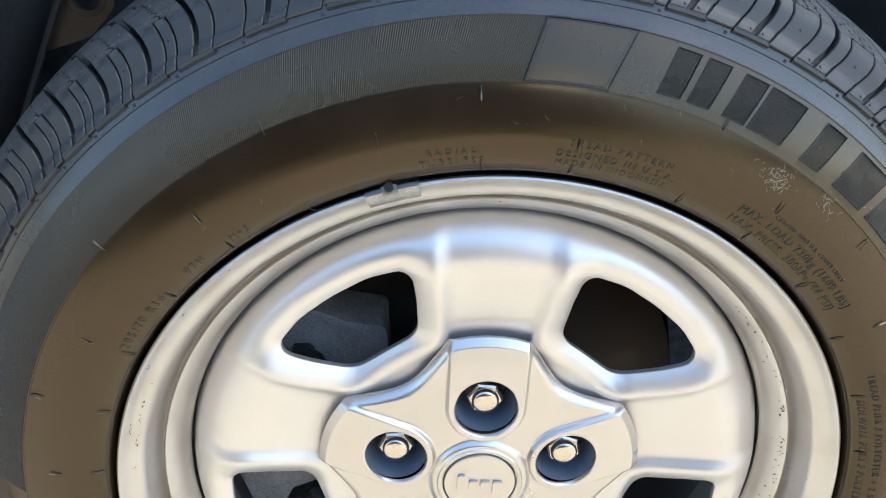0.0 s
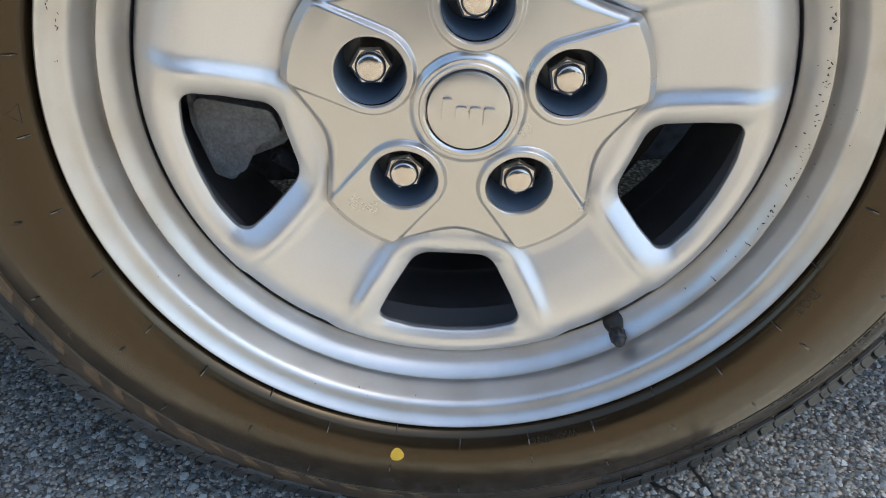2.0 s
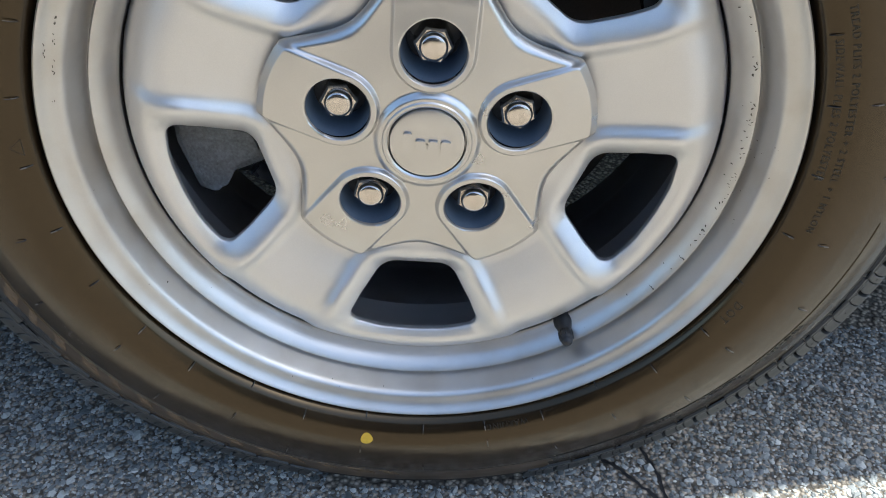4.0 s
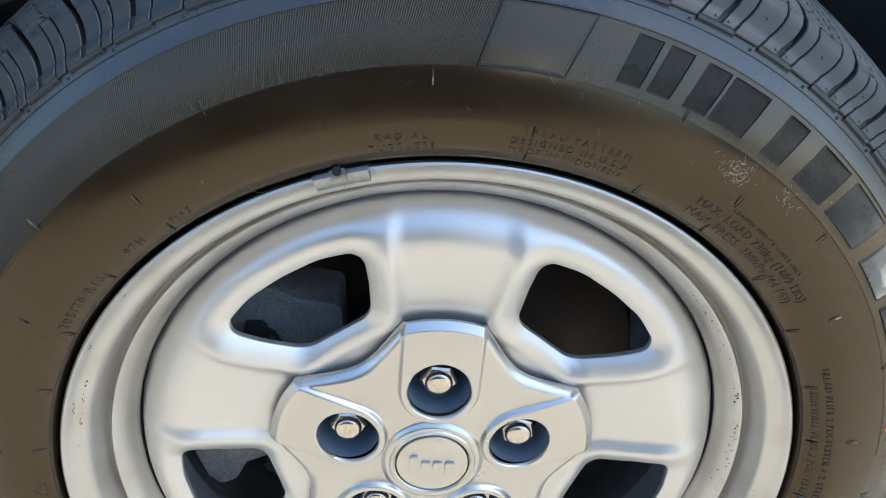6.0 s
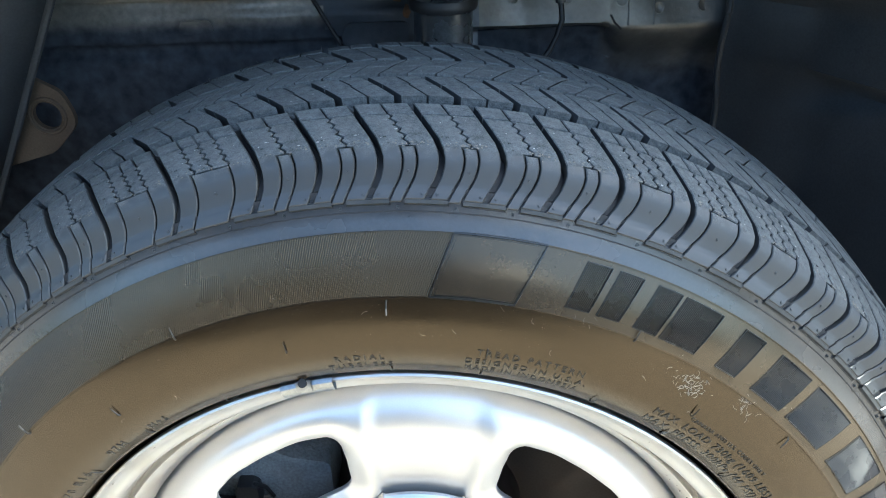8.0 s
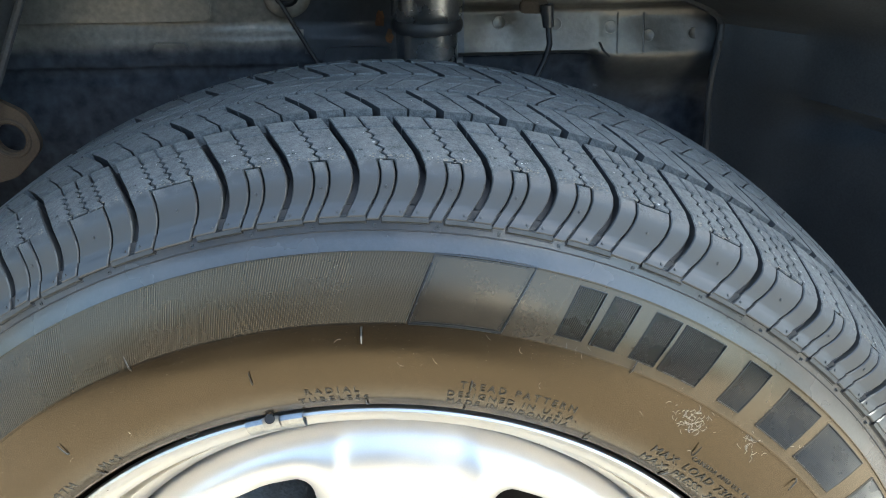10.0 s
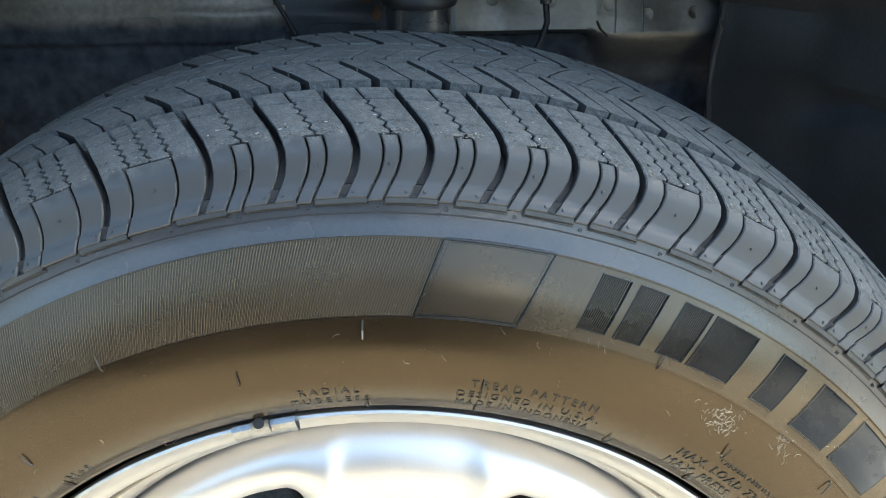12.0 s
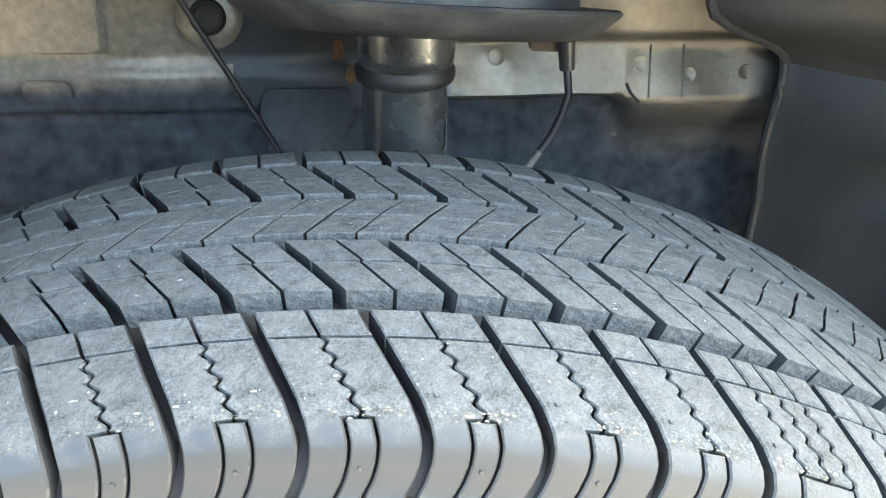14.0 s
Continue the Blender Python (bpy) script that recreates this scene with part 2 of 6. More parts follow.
lower_shade(M_GRIME, (0.047, 0.053, 0.064), (0.636, 0.652), (0.636, 0.652))


def asphalt_material():
    m = bpy.data.materials.new("asphalt")
    m.use_nodes = True
    nt = m.node_tree
    b, L, N = nt.nodes["Principled BSDF"], nt.links.new, nt.nodes.new
    tc = N("ShaderNodeTexCoord")
    v = N("ShaderNodeTexVoronoi"); v.inputs["Scale"].default_value = 210
    n = N("ShaderNodeTexNoise"); n.inputs["Scale"].default_value, n.inputs["Detail"].default_value = 3.0, 6
    L(tc.outputs["Object"], v.inputs["Vector"]); L(tc.outputs["Object"], n.inputs["Vector"])
    r = N("ShaderNodeValToRGB")
    r.color_ramp.elements[0].color, r.color_ramp.elements[1].color = (0.30, 0.253, 0.195, 1), (0.68, 0.58, 0.455, 1)
    L(v.outputs["Color"], r.inputs[0])
    c = N("ShaderNodeMix"); c.data_type, c.blend_type = 'RGBA', 'MULTIPLY'
    c.inputs[0].default_value = 0.35
    L(r.outputs[0], c.inputs[6]); L(n.outputs[0], c.inputs[7])
    gap = N("ShaderNodeMapRange")          # dark binder between the stones
    gap.inputs["From Min"].default_value, gap.inputs["From Max"].default_value = 0.30, 0.62
    gap.inputs["To Min"].default_value, gap.inputs["To Max"].default_value = 1.0, 0.22
    L(v.outputs["Distance"], gap.inputs["Value"])
    g2 = N("ShaderNodeMix"); g2.data_type, g2.blend_type = 'RGBA', 'MULTIPLY'
    g2.inputs[0].default_value = 1.0
    L(c.outputs[2], g2.inputs[6]); L(gap.outputs[0], g2.inputs[7])
    L(g2.outputs[2], b.inputs["Base Color"])
    b.inputs["Roughness"].default_value = 0.85
    bp = N("ShaderNodeBump"); bp.inputs["Distance"].default_value = 0.003; bp.invert = True
    L(v.outputs["Distance"], bp.inputs["Height"]); L(bp.outputs[0], b.inputs["Normal"])
    return m


M_ASPHALT = asphalt_material()


def stone_material():
    m = M_STONE
    nt = m.node_tree
    b, L, N = nt.nodes["Principled BSDF"], nt.links.new, nt.nodes.new
    g = N("ShaderNodeNewGeometry")
    r = N("ShaderNodeValToRGB")
    e = r.color_ramp.elements
    e[0].color, e[1].color = (0.094, 0.102, 0.105, 1), (0.54, 0.545, 0.52, 1)
    k = e.new(0.6); k.color = (0.240, 0.252, 0.252, 1)
    L(g.outputs["Random Per Island"], r.inputs[0])
    old = b.inputs["Base Color"].links[0].from_socket
    c = N("ShaderNodeMix"); c.data_type, c.blend_type = 'RGBA', 'MULTIPLY'
    c.inputs[0].default_value = 0.5
    L(r.outputs[0], c.inputs[6])
    s = N("ShaderNodeMix"); s.data_type, s.blend_type = 'RGBA', 'MULTIPLY'
    s.inputs[0].default_value = 1.0; s.inputs[7].default_value = (4.2, 4.2, 4.2, 1)
    L(old, s.inputs[6]); L(s.outputs[2], c.inputs[7]); L(c.outputs[2], b.inputs["Base Color"])


stone_material()


# ---------------------------------------------------------------- mesh helpers
def mesh_data(name, verts, faces, mat, smooth=True, angle=35):
    me = bpy.data.meshes.new(name)
    me.from_pydata([tuple(v) for v in verts], [], faces)
    me.materials.append(mat)
    bm = bmesh.new()
    bm.from_mesh(me)
    bmesh.ops.remove_doubles(bm, verts=bm.verts, dist=0.000002)
    bmesh.ops.recalc_face_normals(bm, faces=bm.faces)
    for f in bm.faces:
        f.smooth = smooth
    lim = radians(angle)
    for e in bm.edges:
        if len(e.link_faces) == 2 and e.calc_face_angle(0) > lim:
            e.smooth = False
    bm.to_mesh(me)
    bm.free()
    return me


def part(name, me, parent=None, label="", m=None):
    ob = new(name, me)
    if parent is not None:
        ob.parent = parent
    if m is not None:
        ob.matrix_basis = m
    return tagged(ob, label)


def thing(name, label, category, group="", kind="", at=(0, 0, 0)):
    ob = new(name)
    ob.location = at
    ob.empty_display_size = 0.05
    return tagged(ob, label, category, group, kind)


ZC = 0.335          # height of the wheel's axis; the axis runs along y through x = 0
PHI = 3.5           # turn of the wheel about its axis, degrees


def pol(r, a, y):
    return (r * math.cos(radians(a)), y, r * math.sin(radians(a)))


def revolve(name, prof, mat, n=240, closed=False, smooth_angle=35, clamp=None, a0=0.0, a1=360.0):
    """A surface of revolution about the wheel's axis, from (y, r) pairs."""
    full = abs(a1 - a0) >= 359.9
    cols = n if full else n + 1
    verts, faces = [], []
    for j in range(cols):
        a = a0 + (a1 - a0) * j / n
        for y, r in prof:
            v = list(pol(r, a, y))
            if clamp is not None and v[2] < clamp:
                v[2] = clamp
            verts.append(v)
    k = len(prof)
    for j in range(n):
        j2 = (j + 1) % cols
        for i in range(k if closed else k - 1):
            i2 = (i + 1) % k
            faces.append((j * k + i, j * k + i2, j2 * k + i2, j2 * k + i))
    return mesh_data(name, verts, faces, mat, True, smooth_angle)


def grid_mesh(name, pts, mat, angle=35, wrap=False):
    """A sheet from rows of points."""
    verts = [p for row in pts for p in row]
    k, faces = len(pts[0]), []
    for j in range(len(pts) - 1):
        for i in range(k if wrap else k - 1):
            i2 = (i + 1) % k
            faces.append((j * k + i, j * k + i2, (j + 1) * k + i2, (j + 1) * k + i))
    return mesh_data(name, verts, faces, mat, True, angle)


def tube(name, path, rad, mat, n=10, caps=True):
    """A round bar along a list of points; rad is one radius or one for each point."""
    path = [Vector(p) for p in path]
    rads = rad if isinstance(rad, (list, tuple)) else [rad] * len(path)
    verts, faces = [], []
    ref = Vector((0.13, 0.31, 0.94))
    for i, p in enumerate(path):
        d = (path[min(i + 1, len(path) - 1)] - path[max(i - 1, 0)])
        d = d.normalized() if d.length > 1e-9 else Vector((0, 0, 1))
        if abs(d.dot(ref)) > 0.97:
            ref = Vector((0.9, 0.2, 0.1))
        u = d.cross(ref).normalized()
        w = d.cross(u)
        for k in range(n):
            a = 2 * math.pi * k / n
            verts.append(p + (u * math.cos(a) + w * math.sin(a)) * rads[i])
    for i in range(len(path) - 1):
        for k in range(n):
            k2 = (k + 1) % n
            faces.append((i * n + k, i * n + k2, (i + 1) * n + k2, (i + 1) * n + k))
    if caps:
        faces += [tuple(range(n)), tuple(range((len(path) - 1) * n, len(path) * n))]
    return mesh_data(name, verts, faces, mat, True, 40)


def lathe(name, axis_o, axis_d, prof, mat, n=32, angle=30, lid=True):
    """A turned body: (distance along the axis, radius) pairs."""
    o, d = Vector(axis_o), Vector(axis_d).normalized()
    u = d.cross(Vector((0.21, 0.4, 0.9))).normalized()
    w = d.cross(u)
    verts, faces = [], []
    for h, r in prof:
        for k in range(n):
            a = 2 * math.pi * k / n
            verts.append(o + d * h + (u * math.cos(a) + w * math.sin(a)) * r)
    for i in range(len(prof) - 1):
        for k in range(n):
            k2 = (k + 1) % n
            faces.append((i * n + k, i * n + k2, (i + 1) * n + k2, (i + 1) * n + k))
    faces += ([tuple(range(n))] if lid else []) + [tuple(range((len(prof) - 1) * n, len(prof) * n))]
    return mesh_data(name, verts, faces, mat, True, angle)


def slab(name, outline, z0, z1, mat, bevel=0.0, to=None, angle=35):
    """A plate from a flat outline, with its edges rounded; to: a matrix that places it."""
    bm = bmesh.new()
    vs = [bm.verts.new((x, y, z0)) for x, y in outline]
    f = bm.faces.new(vs)
    ex = bmesh.ops.extrude_face_region(bm, geom=[f])
    bmesh.ops.translate(bm, verts=[v for v in ex["geom"] if isinstance(v, bmesh.types.BMVert)], vec=(0, 0, z1 - z0))
    if bevel:
        bmesh.ops.bevel(bm, geom=[e for e in bm.edges], offset=bevel, segments=2, affect='EDGES', clamp_overlap=True)
    bmesh.ops.recalc_face_normals(bm, faces=bm.faces)
    if to is not None:
        bm.transform(to)
    for f in bm.faces:
        f.smooth = True
    for e in bm.edges:
        if len(e.link_faces) == 2 and e.calc_face_angle(0) > radians(angle):
            e.smooth = False
    me = bpy.data.meshes.new(name)
    bm.to_mesh(me)
    bm.free()
    me.materials.append(mat)
    return me


def smooth(e0, e1, x):
    t = min(1.0, max(0.0, (x - e0) / (e1 - e0)))
    return t * t * (3 - 2 * t)


# ---------------------------------------------------------------- ground
def ground():
    me = mesh_data("ground", [(-400, -400, 0), (400, -400, 0), (400, 400, 0), (-400, 400, 0)], [(0, 1, 2, 3)], M_ASPHALT)
    return tagged(new("ground", me), "weathered grey asphalt with exposed aggregate stones", "ground", kind="structure")


asphalt = ground()


def loose_stones():
    """The aggregate that stands out of the asphalt near the wheel, with a crack left free."""
    rng = np.random.default_rng(4)
    step = 0.0028
    gx, gy = np.meshgrid(np.arange(-0.66, 0.76, step), np.arange(-0.16, 0.22, step))
    px, py = gx.ravel() + rng.normal(0, 0.0009, gx.size), gy.ravel() + rng.normal(0, 0.0009, gx.size)
    keep = np.ones(px.size, bool)
    for crack in CRACKS:
        for (x0, y0), (x1, y1) in zip(crack, crack[1:]):
            dx, dy = x1 - x0, y1 - y0
            t = np.clip(((px - x0) * dx + (py - y0) * dy) / (dx * dx + dy * dy), 0, 1)
            keep &= np.hypot(px - x0 - t * dx, py - y0 - t * dy) > 0.0036
    keep &= ~((np.abs(px) < 0.085) & (py > 0.02) & (py < 0.15))
    px, py = px[keep], py[keep]
    n = px.size
    ph = (1 + 5 ** 0.5) / 2
    ico = np.array([(-1, ph, 0), (1, ph, 0), (-1, -ph, 0), (1, -ph, 0), (0, -1, ph), (0, 1, ph), (0, -1, -ph), (0, 1, -ph), (ph, 0, -1), (ph, 0, 1), (-ph, 0, -1), (-ph, 0, 1)]) / 1.902
    tri = np.array([(0, 11, 5), (0, 5, 1), (0, 1, 7), (0, 7, 10), (0, 10, 11), (1, 5, 9), (5, 11, 4), (11, 10, 2), (10, 7, 6), (7, 1, 8), (3, 9, 4), (3, 4, 2), (3, 2, 6), (3, 6, 8), (3, 8, 9), (4, 9, 5), (2, 4, 11), (6, 2, 10), (8, 6, 7), (9, 8, 1)])
    size = np.clip(rng.lognormal(math.log(0.00165), 0.36, n), 0.0010, 0.0050)
    v = ico[None] * (1 + rng.normal(0, 0.20, (n, 12, 1)))
    sc = np.stack([size * rng.uniform(0.8, 1.35, n), size * rng.uniform(0.8, 1.2, n), size * rng.uniform(0.55, 0.9, n)], 1)
    v = v * sc[:, None, :]
    a = rng.uniform(0, 6.283, n)
    c, s = np.cos(a)[:, None], np.sin(a)[:, None]
    x, y = v[:, :, 0] * c - v[:, :, 1] * s, v[:, :, 0] * s + v[:, :, 1] * c
    z = v[:, :, 2] + (rng.uniform(-0.0011, 0.0002, n) - size * 0.15)[:, None]
    v = np.stack([x + px[:, None], y + py[:, None], z], 2).reshape(-1, 3)
    f = (tri[None] + (np.arange(n) * 12)[:, None, None]).reshape(-1, 3)
    me = bpy.data.meshes.new("asphalt_stones")
    me.vertices.add(len(v)); me.vertices.foreach_set("co", v.ravel())
    me.loops.add(f.size); me.loops.foreach_set("vertex_index", f.ravel())
    me.polygons.add(len(f)); me.polygons.foreach_set("loop_start", np.arange(len(f)) * 3)
    me.update(calc_edges=True)
    me.shade_flat()
    me.materials.append(M_STONE)
    tagged(new("asphalt_stones", me), "grey and tan aggregate stones of the worn asphalt", "asphalt", kind="stuff")


CRACKS = [[(0.118, 0.075), (0.150, 0.052), (0.166, 0.040), (0.186, 0.018), (0.203, 0.000), (0.215, -0.030), (0.21, -0.09)], [(0.185, 0.085), (0.194, 0.055), (0.203, 0.030), (0.203, 0.002)]]
loose_stones()


def cracks():
    """Cracks in the asphalt, laid as narrow dark strips."""
    rng = random.Random(17)
    for line in CRACKS:
        v, f = [], []
        pts = []
        for (x0, y0), (x1, y1) in zip(line, line[1:]):
            pts += [Vector((x0 + (x1 - x0) * k / 6, y0 + (y1 - y0) * k / 6, 0)) for k in range(6)]
        for i, p in enumerate(pts):
            d = (pts[min(i + 1, len(pts) - 1)] - pts[max(i - 1, 0)]).normalized()
            n = Vector((-d.y, d.x, 0)) * rng.uniform(0.0010, 0.0022)
            j = Vector((rng.gauss(0, 0.0007), rng.gauss(0, 0.0007), 0.0005))
            v += [p + n + j, p + j - Vector((0, 0, 0.0004)), p - n + j]
        for i in range(len(pts) - 1):
            f += [(3 * i, 3 * i + 1, 3 * i + 4, 3 * i + 3), (3 * i + 1, 3 * i + 2, 3 * i + 5, 3 * i + 4)]
        part("crack", mesh_data("crack", v, f, M_GROOVE), asphalt, "narrow dark crack in the asphalt")


cracks()

# ---------------------------------------------------------------- tyre
SIDE = [(0.014, 0.2140), (0.0105, 0.2162), (0.0088, 0.2186), (0.0066, 0.2203), (0.0030, 0.2219), (-0.0026, 0.2241), (-0.0072, 0.2290), (-0.0108, 0.2365), (-0.0125, 0.2430),
        (-0.0123, 0.2500), (-0.0115, 0.2565), (-0.01, 0.2640), (-0.0085, 0.2697), (-0.0082, 0.2706), (-0.0063, 0.2765), (-0.0046, 0.2812), (-0.0026, 0.2858), (0.0, 0.2910), (0.0034, 0.2972), (0.0050, 0.3002),
        (0.0070, 0.3040), (0.0090, 0.3088), (0.0104, 0.3126), (0.0119, 0.3165)]
CROWN = [(0.0118, 0.3165), (0.0136, 0.3210), (0.0150, 0.3255), (0.0166, 0.3296), (0.0196, 0.3330), (0.0250, 0.3358), (0.0340, 0.3385), (0.0430, 0.3408), (0.0520, 0.3427),
         (0.0600, 0.3440), (0.0700, 0.3452), (0.0850, 0.3461), (0.1000, 0.3466), (0.1130, 0.3464), (0.1250, 0.3459), (0.1400, 0.3452), (0.1500, 0.3440), (0.1600, 0.3419), (0.1680, 0.3386), (0.1730, 0.3340), (0.1752, 0.3288)]
_c = np.array(CROWN)
_q = np.concatenate([[0], np.cumsum(np.hypot(np.diff(_c[:, 0]), np.diff(_c[:, 1])))])


def crown(q):
    if q < 0:                          # runs on down the sidewall
        up = 0.0007 * min(1.0, -q / 0.0012)
        return _c[0, 0] + q * 0.555 - up * 0.832, _c[0, 1] + q * 0.832 + up * 0.555
    return float(np.interp(q, _q, _c[:, 0])), float(np.interp(q, _q, _c[:, 1]))


def q_of(y):
    return float(np.interp(y, _c[:, 0], _q))


def crown_normal(q):
    (y0, r0), (y1, r1) = crown(q - 0.002), crown(min(_q[-1], q + 0.002))
    d = math.hypot(y1 - y0, r1 - r0)
    return -(r1 - r0) / d, (y1 - y0) / d      # (y, r): outwards


def tread_depth(q):
    return 0.0022 + 0.0056 * smooth(0.002, 0.017, q) * (1 - 0.7 * smooth(_q[-1] - 0.016, _q[-1], q))


def y_side(r):
    ys, rs = zip(*SIDE)
    return float(np.interp(r, rs, ys))


def base_profile():
    ys, rs = np.array(SIDE).T
    slope = np.gradient(ys, rs)
    prof = list(SIDE[:5])
    for i in range(5, len(SIDE) - 1):                  # eased between the stations, so that reflections run smoothly
        h = rs[i + 1] - rs[i]
        for t in (0.0, 0.25, 0.5, 0.75):
            a, b, c, d = 2 * t ** 3 - 3 * t ** 2 + 1, t ** 3 - 2 * t ** 2 + t, 3 * t ** 2 - 2 * t ** 3, t ** 3 - t ** 2
            prof.append((a * ys[i] + b * h * slope[i] + c * ys[i + 1] + d * h * slope[i + 1], rs[i] + t * h))
    prof.append(SIDE[-1])
    for q in np.linspace(0.001, _q[-1], 46):
        (y, r), (ny, nr), d = crown(q), crown_normal(q), tread_depth(q)
        prof.append((y - ny * d, r - nr * d))
    prof += [(0.180, 0.318), (0.188, 0.308), (0.198, 0.290), (0.203, 0.272), (0.202, 0.252), (0.197, 0.232), (0.186, 0.218), (0.180, 0.214)]
    return prof


tyre = thing("tyre", "black rubber all-season tyre with glossy dressed sidewall standing on asphalt", "tyre", at=(0, 0, ZC))
carcass = revolve("sidewall", base_profile(), M_SIDE, 360, clamp=-ZC + 0.0006, smooth_angle=50)
carcass.materials.append(M_GROOVE)
carcass.materials.append(M_UPPER)
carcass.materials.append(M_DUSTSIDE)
carcass.materials.append(M_OUTER)
# upper and outer rings take the copies toned for reflected sky
for face in carcass.polygons:
    if math.hypot(face.center.x, face.center.z) > 0.3132 or face.center.y > 0.02 and face.center.z < -0.28:
        face.material_index = 1
    elif math.hypot(face.center.x, face.center.z) > 0.2984 and face.center.y < 0.03 and face.center.z > -0.16:
        face.material_index = 2
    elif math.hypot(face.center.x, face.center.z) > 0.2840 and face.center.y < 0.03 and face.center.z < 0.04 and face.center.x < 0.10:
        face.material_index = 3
    elif math.hypot(face.center.x, face.center.z) > 0.2706 and face.center.y < 0.03 and face.center.z > 0.03:
        face.material_index = 4
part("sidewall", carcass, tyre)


# ---- tread blocks: rows across the crown, each block cut by its sipes
REF = 0.335


def on_crown(q, s, h):
    (y, r), (ny, nr) = crown(q), crown_normal(q)
    return pol(r + nr * h, 90.0 - math.degrees(s / REF), y + ny * h)


def strip(verts, faces, qs, left, right, e=0.0005, deep=None):
    """A piece of rubber between two curves left(q) and right(q), with rounded upper edges and walls down into the groove."""
    rows = [(qs[0], True)] + [(qs[0] + e, False)] + [(q, False) for q in qs[1:-1]] + [(qs[-1] - e, False), (qs[-1], True)]
    k0 = len(verts)
    for q, end in rows:
        l, r = left(q), right(q)
        d = -(tread_depth(q) if deep is None else deep) - 0.0005
        top = -e if end else 0.0
        verts += [on_crown(q, l, d), on_crown(q, l, -e), on_crown(q, l + e, top), on_crown(q, r - e, top), on_crown(q, r, -e), on_crown(q, r, d)]
    for j in range(len(rows) - 1):
        for i in range(5):
            a = k0 + j * 6 + i
            faces.append((a, a + 1, a + 7, a + 6))
    faces.append(tuple(k0 + i for i in range(6)))
    faces.append(tuple(k0 + (len(rows) - 1) * 6 + i for i in range(6)))


def curve(*pts):
    ys, ss = zip(*sorted((q_of(y) if y > 0 else -y, s) for y, s in pts))
    return lambda q: float(np.interp(q, ys, ss))


# the slanting main groove of the outer shoulder: (y across the crown, shift round it)
SH_CROWN = curve((0.0118, 0.0122), (0.0136, 0.0148), (0.0150, 0.0160), (0.0166, 0.0162), (0.0196, 0.0152), (0.0250, 0.0130), (0.0340, 0.0085), (0.0430, 0.0042), (0.0520, 0.0))


def SH(q):
    return SH_CROWN(q) if q >= 0 else SH_CROWN(0.0) + q * 0.5


SH_HALF = curve((0.0118, 0.0015), (0.0150, 0.0014), (0.0196, 0.0014), (0.0340, 0.0015), (0.0520, 0.0015))
QS = q_of(0.0212)                     # where the sidewall strips begin


def zigzag(q, n=4.5, amp=0.0009):
    t = (q - QS) / (q_of(0.0425) - QS)
    return amp * math.sin(2 * math.pi * n * t)


def shoulder_block(width, cuts, tongue):
    """An outer shoulder block: width in metres, zigzag sipes and sidewall tongue as fractions of it."""
    v, f = [], []
    hs = 0.00045
    near, far = q_of(0.0425), q_of(0.0520)
    lo = lambda q: SH(q) + SH_HALF(q)
    hi = lambda q: SH(q) + width - SH_HALF(q)
    mid = lambda fr: (lambda q: SH(q) + fr * width)
    edges = [lo] + [x for c in cuts for x in (mid(c),)] + [hi]
    # the inner land, beyond the fine cross cut
    q1 = list(np.linspace(near + 0.0008, far, 6))
    for i in range(len(edges) - 1):
        a, b = edges[i], edges[i + 1]
        strip(v, f, q1, (lambda q, a=a, i=i: a(q) + (hs if i else 0)), (lambda q, b=b, i=i: b(q) - (hs if i < len(edges) - 2 else 0)))
    zz = lambda fr: (lambda q: SH(q) + fr * width + zigzag(q))
    t0, t1 = tongue
    la = lambda q: SH(q) + t0 * width - 0.0004
    lb = lambda q: SH(q) + t1 * width - 0.0004
    qs_hi = [QS + (near - QS) * k / 36 for k in range(37)]
    qs_lo = list(np.linspace(-0.0050, QS - 0.0003, 15))
    # sidewall strips run on into the crown piece beside them
    def switch(lower, upper):
        return lambda q: lower(q) if q < QS else upper(q)
    first, last = zz(cuts[0]), zz(cuts[-1])
    qq = qs_lo[:-1] + [QS - 0.0002, QS + 0.0001] + qs_hi[1:]
    strip(v, f, qq, lo, switch(lambda q: la(q) - 0.0004, lambda q: first(q) - hs))
    strip(v, f, qq, switch(lambda q: lb(q) + 0.0008, lambda q: last(q) + hs), hi)
    chain = [zz(c) for c in cuts]
    for i in range(len(chain) - 1):
        strip(v, f, qs_hi, (lambda q, a=chain[i]: a(q) + hs), (lambda q, b=chain[i + 1]: b(q) - hs))
    # the tongue goes down to the sidewall
    strip(v, f, list(np.linspace(-0.0062, QS - 0.0007, 16)), (lambda q: la(q) + 0.0004), lb, deep=0.0012)
    ql = q_of(0.0145)
    for q, s in ((ql, (la(ql) + lb(ql)) / 2), (-0.0026, lo(-0.0026) + 0.0022), (-0.0026, hi(-0.0026) - 0.0022), (q_of(0.026), lo(q_of(0.026)) + 0.004)):
        knob(v, f, q, s)
    return v, f


def knob(verts, faces, q, s, r=0.0008, h=0.0005):
    """A small moulded nub."""
    k = len(verts)
    for rr, hh in ((r, -0.0002), (r * 0.8, h * 0.8), (r * 0.3, h)):
        for i in range(7):
            a = 2 * math.pi * i / 7
            verts.append(on_crown(q + rr * math.cos(a), s + rr * math.sin(a), hh))
    for j in range(2):
        for i in range(7):
            i2 = (i + 1) % 7
            faces.append((k + j * 7 + i, k + j * 7 + i2, k + j * 7 + 7 + i2, k + j * 7 + 7 + i))
    faces.append(tuple(k + 14 + i for i in range(7)))


